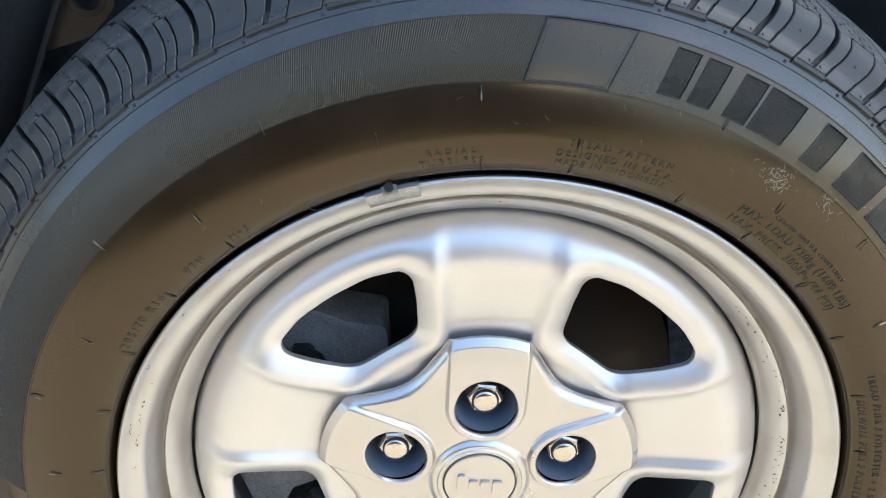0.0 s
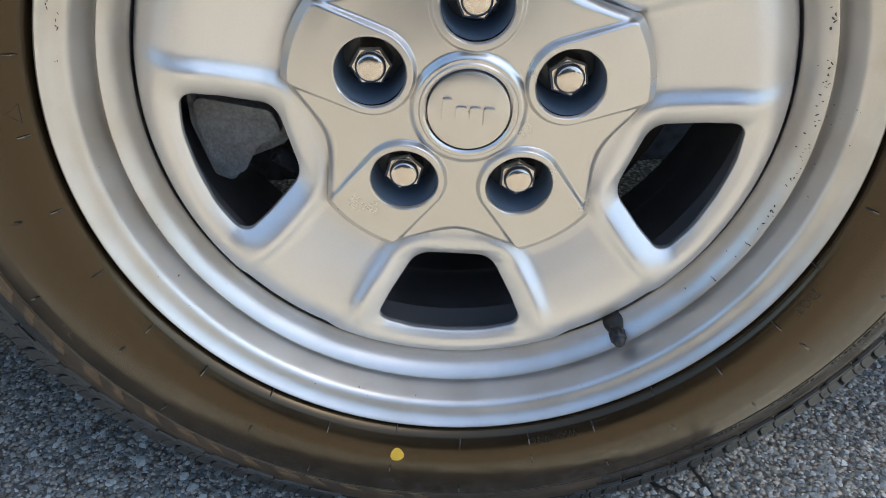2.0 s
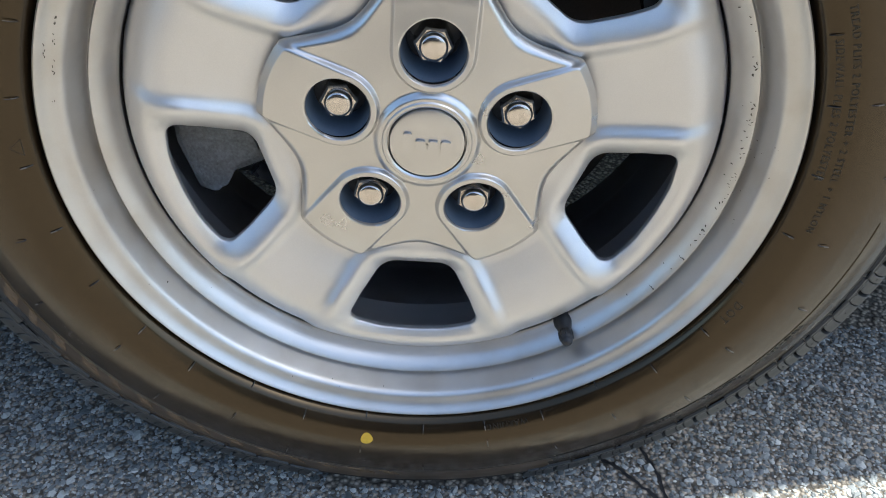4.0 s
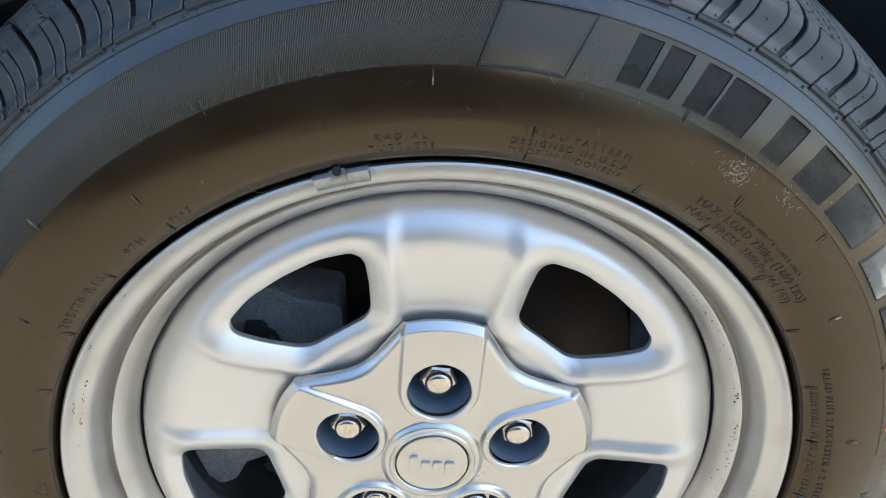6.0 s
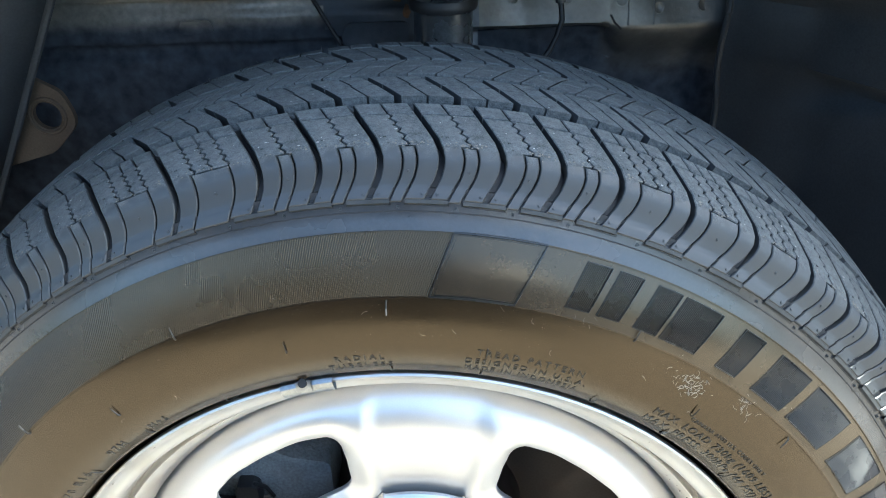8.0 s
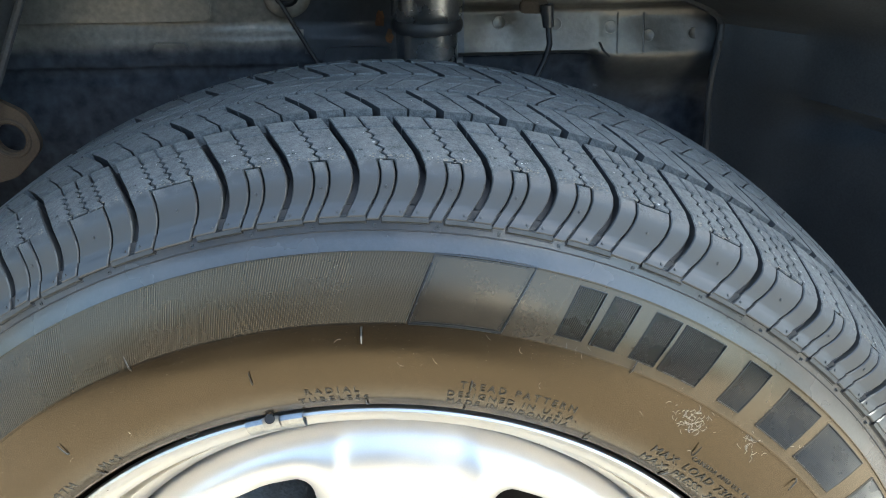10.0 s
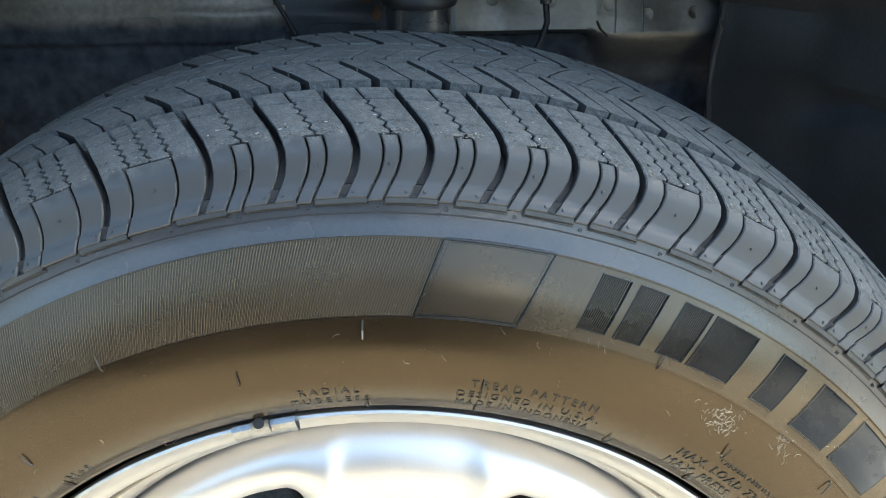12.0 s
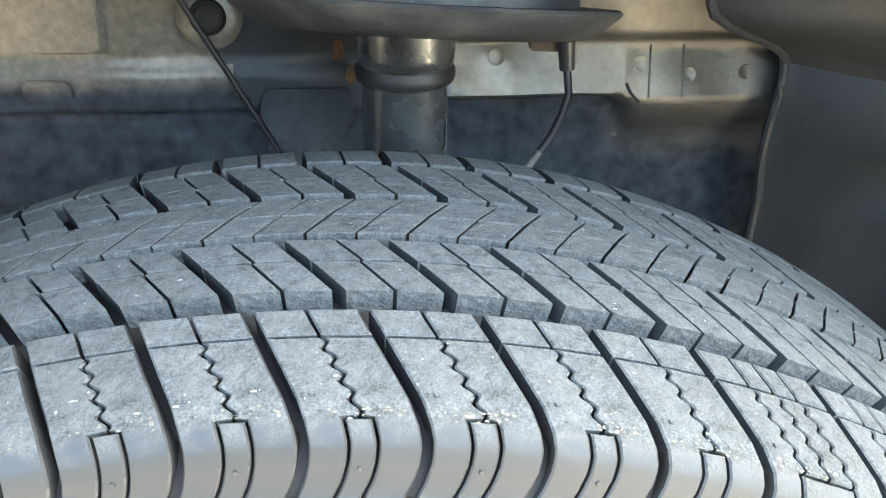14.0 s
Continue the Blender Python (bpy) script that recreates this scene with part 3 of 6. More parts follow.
def row_block(y0, y1, width, lean, gap, sipes, n=8, kink=0.0, cross=None):
    """A block of an inner row between y0 and y1, leaning by lean, with straight or kinked sipes at fractions of its width."""
    v, f = [], []
    q0, q1 = q_of(y0), q_of(y1)
    sh = lambda q: lean * (q - q0) / (q1 - q0)
    bounds = [0.0] + list(sipes) + [1.0]
    spans = [(q0, q1)] if cross is None else [(q0, q0 + (q1 - q0) * cross - 0.0004), (q0 + (q1 - q0) * cross + 0.0004, q1)]
    for a, b in spans:
        for i in range(len(bounds) - 1):
            f0, f1 = bounds[i], bounds[i + 1]
            k = kink if a > q0 else 0.0
            l = (lambda q, f0=f0, i=i, k=k: sh(q) + f0 * width + (gap / 2 if i == 0 else 0.00052 + k))
            r = (lambda q, f1=f1, i=i, k=k: sh(q) + f1 * width - (gap / 2 if i == len(bounds) - 2 else 0.00052 - k))
            strip(v, f, list(np.linspace(a, b, n)), l, r, e=0.00018)
    return v, f


FEET, PITCHES = [], []


def block_mesh(name, vf):
    """The running face has the dusty tread rubber; the walls of the grooves and sipes get a darker one."""
    me = mesh_data(name, *vf, M_TREAD, True, 32)
    me.materials.append(M_GROOVEWALL)
    for p in me.polygons:
        if abs(p.normal.x) > 0.72:
            p.material_index = 1
    return me


def tread():
    """The blocks round the tyre, in small and large pitches."""
    start = 127.87
    # pitches going round to the right from the upper left
    seq = [4.9, 4.9, 6.8, 7.4] + [4.9] * 6 + [6.4, 6.4, 6.4] + [4.9] * 5 + [6.4] * 2
    while sum(seq) < 360 - 20:
        seq += [4.9] * 3 + [6.8]
    rest = 360 - sum(seq)
    n = max(1, round(rest / 5.0))
    seq += [round(rest / n, 3)] * n
    meshes = {}
    for w in sorted(set(round(x, 3) for x in seq)):
        wid = radians(w) * REF
        big = w > 6.0
        cuts = (0.30, 0.50, 0.70) if big else (0.5,)
        rows = [("shoulder_block", shoulder_block(wid, cuts, (0.27, 0.70) if big else (0.38, 0.60)), 0.0),
                ("rib_block", row_block(0.0590, 0.0830, wid, -0.0180, 0.0036, (0.33, 0.66) if big else (0.5,), kink=0.0012, cross=0.55), -0.0063),
                ("centre_block", row_block(0.0868, 0.0975, wid, 0.0062, 0.0007, (0.33, 0.66) if big else (0.5,)), -0.0030),
                ("centre_block", row_block(0.0981, 0.1090, wid, 0.0070, 0.0007, (0.33, 0.66) if big else (0.5,)), 0.0034),
                ("rib_block", row_block(0.1130, 0.1390, wid, -0.0154, 0.0036, (0.33, 0.66) if big else (0.5,), kink=0.0012, cross=0.5), -0.0061),
                ("inner_shoulder_block", row_block(0.1430, 0.1738, wid, -0.0060, 0.0034, (0.5,)), 0.0050)]
        meshes[w] = [(nm, block_mesh(nm, vf), off) for nm, vf, off in rows]
    pos = start
    for x in seq:
        w = round(x, 3)
        for nm, me, off in meshes[w]:
            at = pos - math.degrees(off / REF)
            ang = (at - x / 2) % 360
            if abs(ang - 270) < 17:
                continue
            part(nm, me, tyre, "", pose(0, 0, 0, 0, -(at - 90.0), 0))
        PITCHES.append((pos, x))
        FEET.append((pos - math.degrees(SH(-0.0055) / REF), x))
        pos -= x


tread()


# ---- raised marks of the sidewall
def side_point(r, a, h=0.0):
    """A point of the outer sidewall, h proud of it."""
    dy = (y_side(r + 0.001) - y_side(r - 0.001)) / 0.002
    d = math.hypot(1, dy)
    return pol(r + h * dy / d, a, y_side(r) - h / d)


def ribs(verts, faces, r0, r1, a0, a1, step, lean=0.0, w=0.00045, h=0.00045, n=5):
    """Fine ridges across the sidewall, from angle a0 to a1."""
    count = int(abs(a0 - a1) / 360 * 2 * math.pi * r1 / step)
    for k in range(count):
        a = a0 + (a1 - a0) * (k + 0.5) / count
        rs = np.linspace(r0, r1, n)
        base = len(verts)
        for r in rs:
            t = (r - r0) / (r1 - r0)
            c = a - lean * t
            da = math.degrees(w / 2 / r)
            verts += [side_point(r, c + da * u, h * g) for u, g in ((1, -0.2), (0.62, 0.62), (0, 1), (-0.62, 0.62), (-1, -0.2))]
        for j in range(n - 1):
            for i in range(4):
                q = base + j * 5 + i
                faces.append((q, q + 1, q + 6, q + 5))


def ridge(verts, faces, pts, w=0.0006, h=0.0004):
    """A fine raised line through (r, angle) points."""
    base = len(verts)
    for j, (r, a) in enumerate(pts):
        r2, a2 = pts[min(j + 1, len(pts) - 1)]
        r1, a1 = pts[max(j - 1, 0)]
        dr, dt = r2 - r1, radians(a2 - a1) * r
        d = math.hypot(dr, dt) or 1.0
        nr, na = -dt / d * w / 2, math.degrees(dr / d * w / 2 / r)
        verts += [side_point(r + nr, a + na, -0.0001), side_point(r + nr * 0.5, a + na * 0.5, h), side_point(r - nr * 0.5, a - na * 0.5, h), side_point(r - nr, a - na, -0.0001)]
    for j in range(len(pts) - 1):
        for i in range(3):
            q = base + j * 4 + i
            faces.append((q, q + 1, q + 5, q + 4))


def outline(pts, n=8):
    out = []
    for (r0, a0), (r1, a1) in zip(pts, pts[1:] + pts[:1]):
        out += [(r0 + (r1 - r0) * k / n, a0 + (a1 - a0) * k / n) for k in range(n)]
    return out + [pts[0]]


def side_mesh(name, build, mat, parent=tyre, label="", kind=""):
    v, f = [], []
    build(v, f)
    me = bpy.data.meshes.new(name)
    me.from_pydata([tuple(x) for x in v], [], f)
    me.materials.append(mat)
    for p in me.polygons:
        p.use_smooth = name == "ribbed_band"
    ob = part(name, me, parent, label)
    return tagged(ob, kind=kind)


for mid, wide in FEET:
    if abs((mid % 360) - 270) > 17:
        half = min(1.85, wide * 0.37)
        side_mesh("moulded_foot", lambda v, f: (ridge(v, f, [(0.3110, mid + half - 2 * half * k / 8) for k in range(9)], w=0.0032, h=0.0015)), M_SHOULDER)
        side_mesh("moulded_line", lambda v, f: ridge(v, f, outline([(0.3092, mid + half + 0.1), (0.3131, mid + half + 0.1), (0.3129, mid - half - 0.1), (0.3090, mid - half - 0.1)], 5), w=0.0005, h=0.00012), M_GROOVE)
        side_mesh("moulded_nub", lambda v, f: ridge(v, f, outline([(0.3080, mid + 2.5), (0.3090, mid + 2.5), (0.3090, mid + 2.3), (0.3080, mid + 2.3)], 1), w=0.0005, h=0.0005), M_SHOULDER)


def fleck(v, f, rng, q, a, sz, stretch=1.0, h=0.0002):
    """A flat speck lying on the tread at angle a."""
    b = len(v)
    for i in range(5):
        t = 2 * math.pi * i / 5 + rng.uniform(-0.4, 0.4)
        (y, r), (ny, nr) = crown(q + sz * math.cos(t)), crown_normal(q)
        v.append(pol(r + nr * h, a + math.degrees(sz * stretch * math.sin(t) / r), y + ny * h))
    f.append(tuple(range(b, b + 5)))


ROWS = ((0.0590, 0.0830, -0.0180, -0.0063, 0.0036), (0.0868, 0.0975, 0.0062, -0.0030, 0.0007), (0.0981, 0.1090, 0.0070, 0.0034, 0.0007), (0.1130, 0.1390, -0.0154, -0.0061, 0.0036))


def pale_specks():
    """Bits of grit and paint caught on the tread blocks."""
    rng = random.Random(12)
    v, f = [], []
    for pos, x in PITCHES:
        if not 44 < pos % 360 < 142:
            continue
        wid = radians(x) * REF
        for k in range(15):
            if rng.random() < 0.45:
                q = rng.uniform(QS + 0.001, q_of(0.0415))
                s = SH(q) + rng.uniform(SH_HALF(q) + 0.0012, wid - SH_HALF(q) - 0.0012)
            else:
                y0, y1, lean, off, gap = rng.choice(ROWS)
                t = rng.uniform(0.06, 0.94)
                q = q_of(y0) + (q_of(y1) - q_of(y0)) * t
                s = off + lean * t + rng.uniform(gap / 2 + 0.001, wid - gap / 2 - 0.001)
            fleck(v, f, rng, q, pos - math.degrees(s / REF), rng.uniform(0.00015, 0.0004) * (2.0 if rng.random() < 0.05 else 1), rng.choice((0.5, 1.0, 1.0, 2.4)))
    tagged(part("grit", mesh_data("grit", v, f, M_GRIT), tyre, "pale specks of grit"), kind="stuff")


pale_specks()
side_mesh("ribbed_band", lambda v, f: ribs(v, f, 0.2710, 0.2982, 174.0, 87.1, 0.00115, lean=2.0, w=0.00105, h=0.00036, n=6), M_OUTER, label="band of fine moulded ridges", kind="stuff")


def blank_panel(v, f):
    ridge(v, f, outline([(0.2708, 87.0), (0.2985, 85.0), (0.2985, 76.6), (0.2708, 78.6)]), w=0.0012, h=0.0008)
    ridge(v, f, outline([(0.2718, 86.5), (0.2975, 84.7), (0.2975, 77.0), (0.2718, 78.9)]), w=0.0003, h=0.0002)


side_mesh("outlined_panel", blank_panel, M_LETTER, label="empty outlined panel moulded in the rubber")


def name_bar(a0, a1, lean=1.0):
    """One ribbed slanting bar of the maker's mark."""
    def build(v, f):
        ridge(v, f, outline([(0.2748, a0 + 0.05), (0.2959, a0 - lean + 0.05), (0.2959, a1 - lean - 0.05), (0.2748, a1 - 0.05)]), w=0.0007, h=0.0007)
    bar = side_mesh("ribbed_bar", build, M_LETTER, label="dark ribbed bar in the raised sidewall marking")
    side_mesh("ridge_field", lambda v, f: ribs(v, f, 0.2752, 0.2955, a0, a1, 0.00088, lean=lean, w=0.0005, h=0.0006, n=4), M_LETTER, bar, kind="stuff")


for a0, a1 in ((73.6, 71.3), (70.4, 68.1), (66.4, 64.0), (63.4, 59.3), (56.4, 53.9), (51.4, 47.0), (45.6, 39.6), (37.2, 31.4), (29.6, 24.0), (22.0, 17.6)):
    name_bar(a0, a1)
def raised_bar(v, f, r0, r1, a0, a1, lean, h=0.0006):
    """A raised bar with slanting ends."""
    n, base = 5, len(v)
    for i in range(n + 1):
        t = i / n
        for r, hh, k in ((r0 - 0.0006, -0.0001, 0), (r0, h, 0), (r1, h, 1), (r1 + 0.0006, -0.0001, 1)):
            v.append(side_point(r, a0 + (a1 - a0) * t + lean * k, hh))
    for i in range(n):
        for j in range(3):
            q = base + 4 * i + j
            f.append((q, q + 1, q + 5, q + 4))
    for c in (0, n):
        f.append(tuple(base + 4 * c + j for j in range(4)))


for k in range(15):
    side_mesh("plain_bar", lambda v, f, a=-166.0 + 4.9 * k, w=(1.7, 2.6, 1.4)[k % 3]: (raised_bar(v, f, 0.2868, 0.2915, a, a + w, 0.8), raised_bar(v, f, 0.2928, 0.2985, a + 1.0, a + 1.0 + w, 1.0)), M_TANBAR, label="raised tan dusted bar in the rubber")
side_mesh("moulded_line", lambda v, f: ridge(v, f, [(0.3066, a) for a in np.arange(-60, 241, 1.5)], w=0.0007, h=0.00015), M_GROOVE)
side_mesh("moulded_line", lambda v, f: ridge(v, f, [(0.2984, a) for a in np.arange(10, 175, 1.5)], w=0.0008, h=0.00035), M_SIDE)
side_mesh("moulded_line", lambda v, f: ridge(v, f, [(0.2701, a) for a in np.arange(6, 176, 1.5)], w=0.0008, h=0.00035), M_SIDE)
for r in (0.2848,):
    side_mesh("moulded_line", lambda v, f: ridge(v, f, [(r, a) for a in np.arange(-172, -8, 1.5)], w=0.0007, h=0.0005), M_SIDE)


def arc_text(text, r, a_mid, size, spread=1.12, mat=M_LETTER, h=0.0003, name="lettering"):
    """Words bent round the wheel on the sidewall, with their heads outwards."""
    cu = bpy.data.curves.new("words", 'FONT')
    cu.body, cu.size, cu.align_x, cu.space_character, cu.extrude, cu.resolution_u = text, size, 'CENTER', spread, 0.0002, 2
    tmp = new("words", cu)
    dg = bpy.context.evaluated_depsgraph_get()
    dg.update()
    me = bpy.data.meshes.new_from_object(tmp.evaluated_get(dg))
    bpy.data.objects.remove(tmp)
    for v in me.vertices:
        x, yy, z = v.co
        rr = r + yy
        v.co = side_point(rr, a_mid - math.degrees(x / (r + size * 0.35)), h + z)
    me.materials.clear()
    me.materials.append(mat)
    return part(name, me, tyre)


arc_text("RADIAL", 0.2372, 94.8, 0.0052, 1.5)
arc_text("TUBELESS", 0.2312, 94.8, 0.0052, 1.5)
arc_text("TREAD PATTERN", 0.2428, 75.1, 0.0052, 1.45)
arc_text("DESIGNED IN U.S.A.", 0.2370, 75.3, 0.0052, 1.35)
arc_text("MADE IN INDONESIA", 0.2318, 75.5, 0.0048, 1.3)
arc_text("CANADA AND U.S. CODES ONLY", 0.2455, 47.8, 0.0034, 1.15)
arc_text("MAX. LOAD 730kg (1609 LBS)", 0.2386, 48.0, 0.0064, 1.12)
arc_text("MAX. PRESS. 300kPa (44 PSI)", 0.2316, 48.4, 0.0064, 1.12)
arc_text("TREAD PLIES 2 POLYESTER + 2 STEEL + 1 NYLON", 0.2362, 7.2, 0.0056, 1.22)
arc_text("SIDEWALL PLIES 2 POLYESTER", 0.2288, 9.2, 0.0056, 1.22)
arc_text("205/70 R16", 0.2308, 141.4, 0.0066, 1.35)
arc_text("97H", 0.2308, 130.0, 0.0064, 1.35)
arc_text("M+S", 0.2308, 122.6, 0.0056, 1.35)
arc_text("WARNING:", 0.2290, -75.0, 0.0060, 1.15)
arc_text("DOT", 0.2290, -28.8, 0.0075, 1.3)
arc_text("TREADWEAR 700", 0.2872, -31.0, 0.0046, 1.3)
arc_text("TRACTION A", 0.2872, -41.5, 0.0046, 1.3)
arc_text("TEMPERATURE A", 0.2872, -53.5, 0.0046, 1.3)


def small_print(r, a0, a1, seed, hgt=0.0014):
    """A line of print too small to read, as short bars."""
    def build(v, f):
        rng = random.Random(seed)
        a = a0
        while a < a1:
            n = rng.uniform(0.8, 2.4)
            for k in range(int(n / 0.35)):
                if a + k * 0.35 < a1:
                    ridge(v, f, [(r, a + k * 0.35), (r + hgt, a + k * 0.35)], w=0.0005, h=0.00014)
            a += n + 0.5
    side_mesh("small_print", build, M_SIDE, label="line of print too small to read")


for j, r in enumerate((0.2245, 0.2278, 0.2311, 0.2344)):
    small_print(r, -111.0, -84.5, j)
for j, r in enumerate((0.2262, 0.2295)):
    small_print(r, -72.8 + 4.0, -64.0, 20 + j)
for j, (r, hg) in enumerate(((0.2290, 0.005), (0.2345, 0.003))):
    small_print(r, 160.5, 172.0, 30 + j, hg)
for j in range(2):
    small_print(0.2300 + 0.004 * j, -150 + 6 * j, -128, 40 + j)
small_print(0.2285, -57.5, -35.0, 50, 0.0055)
small_print(0.2400, 180.0, 200.0, 51, 0.0022)
side_mesh("warning_triangle", lambda v, f: ridge(v, f, outline([(0.2290, 178.6), (0.2290, 176.0), (0.2350, 177.2)], 4), w=0.0005, h=0.0004), M_LETTER)
side_mesh("warning_triangle", lambda v, f: ridge(v, f, outline([(0.2282, -68.3), (0.2282, -65.6), (0.2340, -67.0)], 4), w=0.0006, h=0.0005), M_SIDE)


def vent_hairs():
    """Rubber hairs left by the mould, each a bent spike."""
    rng = random.Random(5)
    hair = []
    for k in range(16):
        hair += [(0.2475, 80.3 + 22.3 * k), (0.2265, 91.2 + 22.3 * k), (0.2690, 91.2 + 22.3 * k), (0.2262, 80.3 + 22.3 * k)]
    for r, a in hair:
        lift = rng.uniform(0.0012, 0.0028)
        d = rng.uniform(-0.12, 0.12)
        sg = 1 if rng.random() < 0.75 else -1
        pts = [side_point(r, a, -0.0002), side_point(r + 0.0010 * sg, a + d * 0.3, lift * 0.45), side_point(r + 0.0034 * sg, a + d * 0.6, lift * 0.6), side_point(r + 0.0066 * sg, a + d, lift * 0.7)]
        me = tube("vent_hair", pts, [0.00045, 0.0004, 0.00035, 0.0002], M_LETTER, 6)
        h = part("vent_hair", me, tyre)
        if rng.random() < (0.3 if 0 < a % 360 < 180 else 0.85):
            tip = tube("pale_tip", pts[2:], [0.00042, 0.0003], M_CHALK, 6)
            part("pale_tip", tip, h, "pale dusty tip")


vent_hairs()


def dab(name, r, a, rad, mat, label, ring=0.0):
    v, f = [], []
    n = 28
    for k in range(n):
        t = 2 * math.pi * k / n
        w = rad * (1 + 0.05 * math.sin(3 * t + 1))
        v.append(side_point(r + w * math.sin(t), a + math.degrees(w * math.cos(t) / r), 0.0004))
    if ring:
        for k in range(n):
            t = 2 * math.pi * k / n
            v.append(side_point(r + ring * math.sin(t), a + math.degrees(ring * math.cos(t) / r), 0.0004))
        f = [(k, (k + 1) % n, n + (k + 1) % n, n + k) for k in range(n)]
    else:
        f = [tuple(range(n))]
    part(name, mesh_data(name, v, f, mat), tyre, label)


dab("paint_dot", 0.2390, -100.6, 0.0045, M_YELLOW, "round yellow balance dot")
dab("crayon_mark", 0.2760, 10.6, 0.0036, M_ORANGE, "orange crayon ring", ring=0.0024)


def scuffs():
    """Pale hair-thin scratches rubbed into the sidewall."""
    rng = random.Random(9)
    def build(v, f):
        for cr, ca, nn, sr, sa in ((0.261, 57.5, 70, 0.0055, 2.3), (0.267, 50.5, 22, 0.004, 0.9), (0.282, 45, 10, 0.006, 2), (0.272, 71.5, 5, 0.003, 1.5), (0.266, -100, 6, 0.002, 1.2), (0.272, -150, 10, 0.003, 2.0)):
            for k in range(nn):
                r, a = cr + rng.gauss(0, sr * 0.6), ca + rng.gauss(0, sa * 0.6)
                d, ln = rng.uniform(0, 6.28), rng.uniform(0.001, 0.004)
                pts, bend = [], rng.uniform(-2, 2)
                for i in range(4):
                    pts.append((r, a))
                    r += math.sin(d) * ln / 3
                    a += math.degrees(math.cos(d) * ln / 3 / r)
                    d += bend / 3
                ridge(v, f, pts, w=0.00022, h=0.00012)
    side_mesh("scuff_mark", build, M_CHALK, label="patch of pale hair-thin scratches", kind="stuff")


scuffs()

def sidewall_dust():
    """Pale dust specks and a few curled fibres stuck to the dressed rubber."""
    rng = random.Random(41)
    def build(v, f):
        for k in range(620):
            a = rng.gauss(96, 24) if k % 3 else rng.uniform(20, 165)
            r = min(0.296, max(0.228, rng.gauss(0.264, 0.012)))
            sz, b = rng.uniform(0.00006, 0.00016), len(v)
            for i in range(4):
                t = math.pi / 2 * i + rng.uniform(-0.4, 0.4)
                v.append(side_point(r + sz * math.sin(t), a + math.degrees(sz * math.cos(t) / r), 0.0003))
            f.append((b, b + 1, b + 2, b + 3))
        for k in range(12):
            r, a, d, bend = rng.uniform(0.236, 0.27), rng.uniform(45, 125), rng.uniform(0, 6.28), rng.uniform(-3.5, 3.5)
            pts = []
            for i in range(7):
                pts.append((r, a))
                r += math.sin(d) * 0.0006
                a += math.degrees(math.cos(d) * 0.0006 / r)
                d += bend / 6
            ridge(v, f, pts, w=0.00012, h=0.0002)
    side_mesh("dust_speck", build, M_CHALK, label="pale dust specks and fibres on the rubber", kind="stuff")


sidewall_dust()

# ---------------------------------------------------------------- wheel
wheel = thing("wheel", "silver painted five-spoke steel wheel with plastic centre cover", "wheel", at=(0, 0, ZC))
RIM = [(0.0150, 0.2140), (0.0080, 0.2168), (0.0040, 0.2188), (0.0022, 0.2202), (0.0002, 0.2208), (-0.0014, 0.2204), (-0.0021, 0.2194), (-0.0017, 0.2187), (-0.0004, 0.2176), (0.0012, 0.2161),
       (0.0024, 0.2148), (0.0035, 0.2133), (0.0044, 0.2116), (0.0051, 0.2100), (0.0058, 0.2087), (0.0066, 0.2077), (0.0077, 0.2068), (0.0092, 0.2061), (0.0112, 0.2055), (0.0140, 0.2047), (0.0180, 0.2036), (0.0220, 0.2025), (0.0256, 0.2013), (0.0268, 0.2003), (0.0258, 0.1994), (0.0236, 0.1988), (0.0222, 0.1986), (0.0216, 0.1980), (0.0222, 0.1970), (0.0245, 0.1945),
       (0.0275, 0.1919), (0.0308, 0.1901), (0.0336, 0.1886), (0.0358, 0.1872), (0.0372, 0.1858), (0.0382, 0.1857), (0.0400, 0.1866), (0.0700, 0.1868), (0.0880, 0.1830), (0.1250, 0.1835), (0.1400, 0.1910), (0.1500, 0.1965), (0.1800, 0.1985), (0.1860, 0.2050), (0.1880, 0.2140),
       (0.1850, 0.2140), (0.1830, 0.2060), (0.1790, 0.2020), (0.1490, 0.2000), (0.1380, 0.1945), (0.1240, 0.1870), (0.0890, 0.1865), (0.0780, 0.1895), (0.0620, 0.1915), (0.0500, 0.1930), (0.0400, 0.2000), (0.0260, 0.2070), (0.0200, 0.2095)]
part("rim", revolve("rim", RIM, M_RIM, 288, closed=True, smooth_angle=40), wheel, "silver rim with stepped barrel and curled flange")


def rounded(poly, rad, n=7):
    """A closed outline with its corners rounded; rad: one radius a corner."""
    out = []
    for i, p in enumerate(poly):
        p = Vector(p)
        a, b = (Vector(poly[i - 1]) - p).normalized(), (Vector(poly[(i + 1) % len(poly)]) - p).normalized()
        ang = a.angle(b)
        d = rad[i] / math.tan(ang / 2)
        c = p + (a + b).normalized() * rad[i] / math.sin(ang / 2)
        s, e = p + a * d - c, p + b * d - c
        full = s.angle(e)
        for k in range(n):
            t = k / (n - 1)
            w0, w1 = math.sin((1 - t) * full) / math.sin(full), math.sin(t * full) / math.sin(full)
            out.append(c + s * w0 + e * w1)
    return out


# window of the disc, in (across, outwards) with the window's middle on the second axis
WINDOW = rounded([(-0.0235, 0.1062), (0.0235, 0.1062), (0.0385, 0.131), (0.0484, 0.1515), (0.024, 0.1596), (0, 0.1612), (-0.024, 0.1596), (-0.0484, 0.1515), (-0.0385, 0.131)],
                 [0.016, 0.016, 0.05, 0.0085, 0.05, 0.1, 0.05, 0.0085, 0.05])


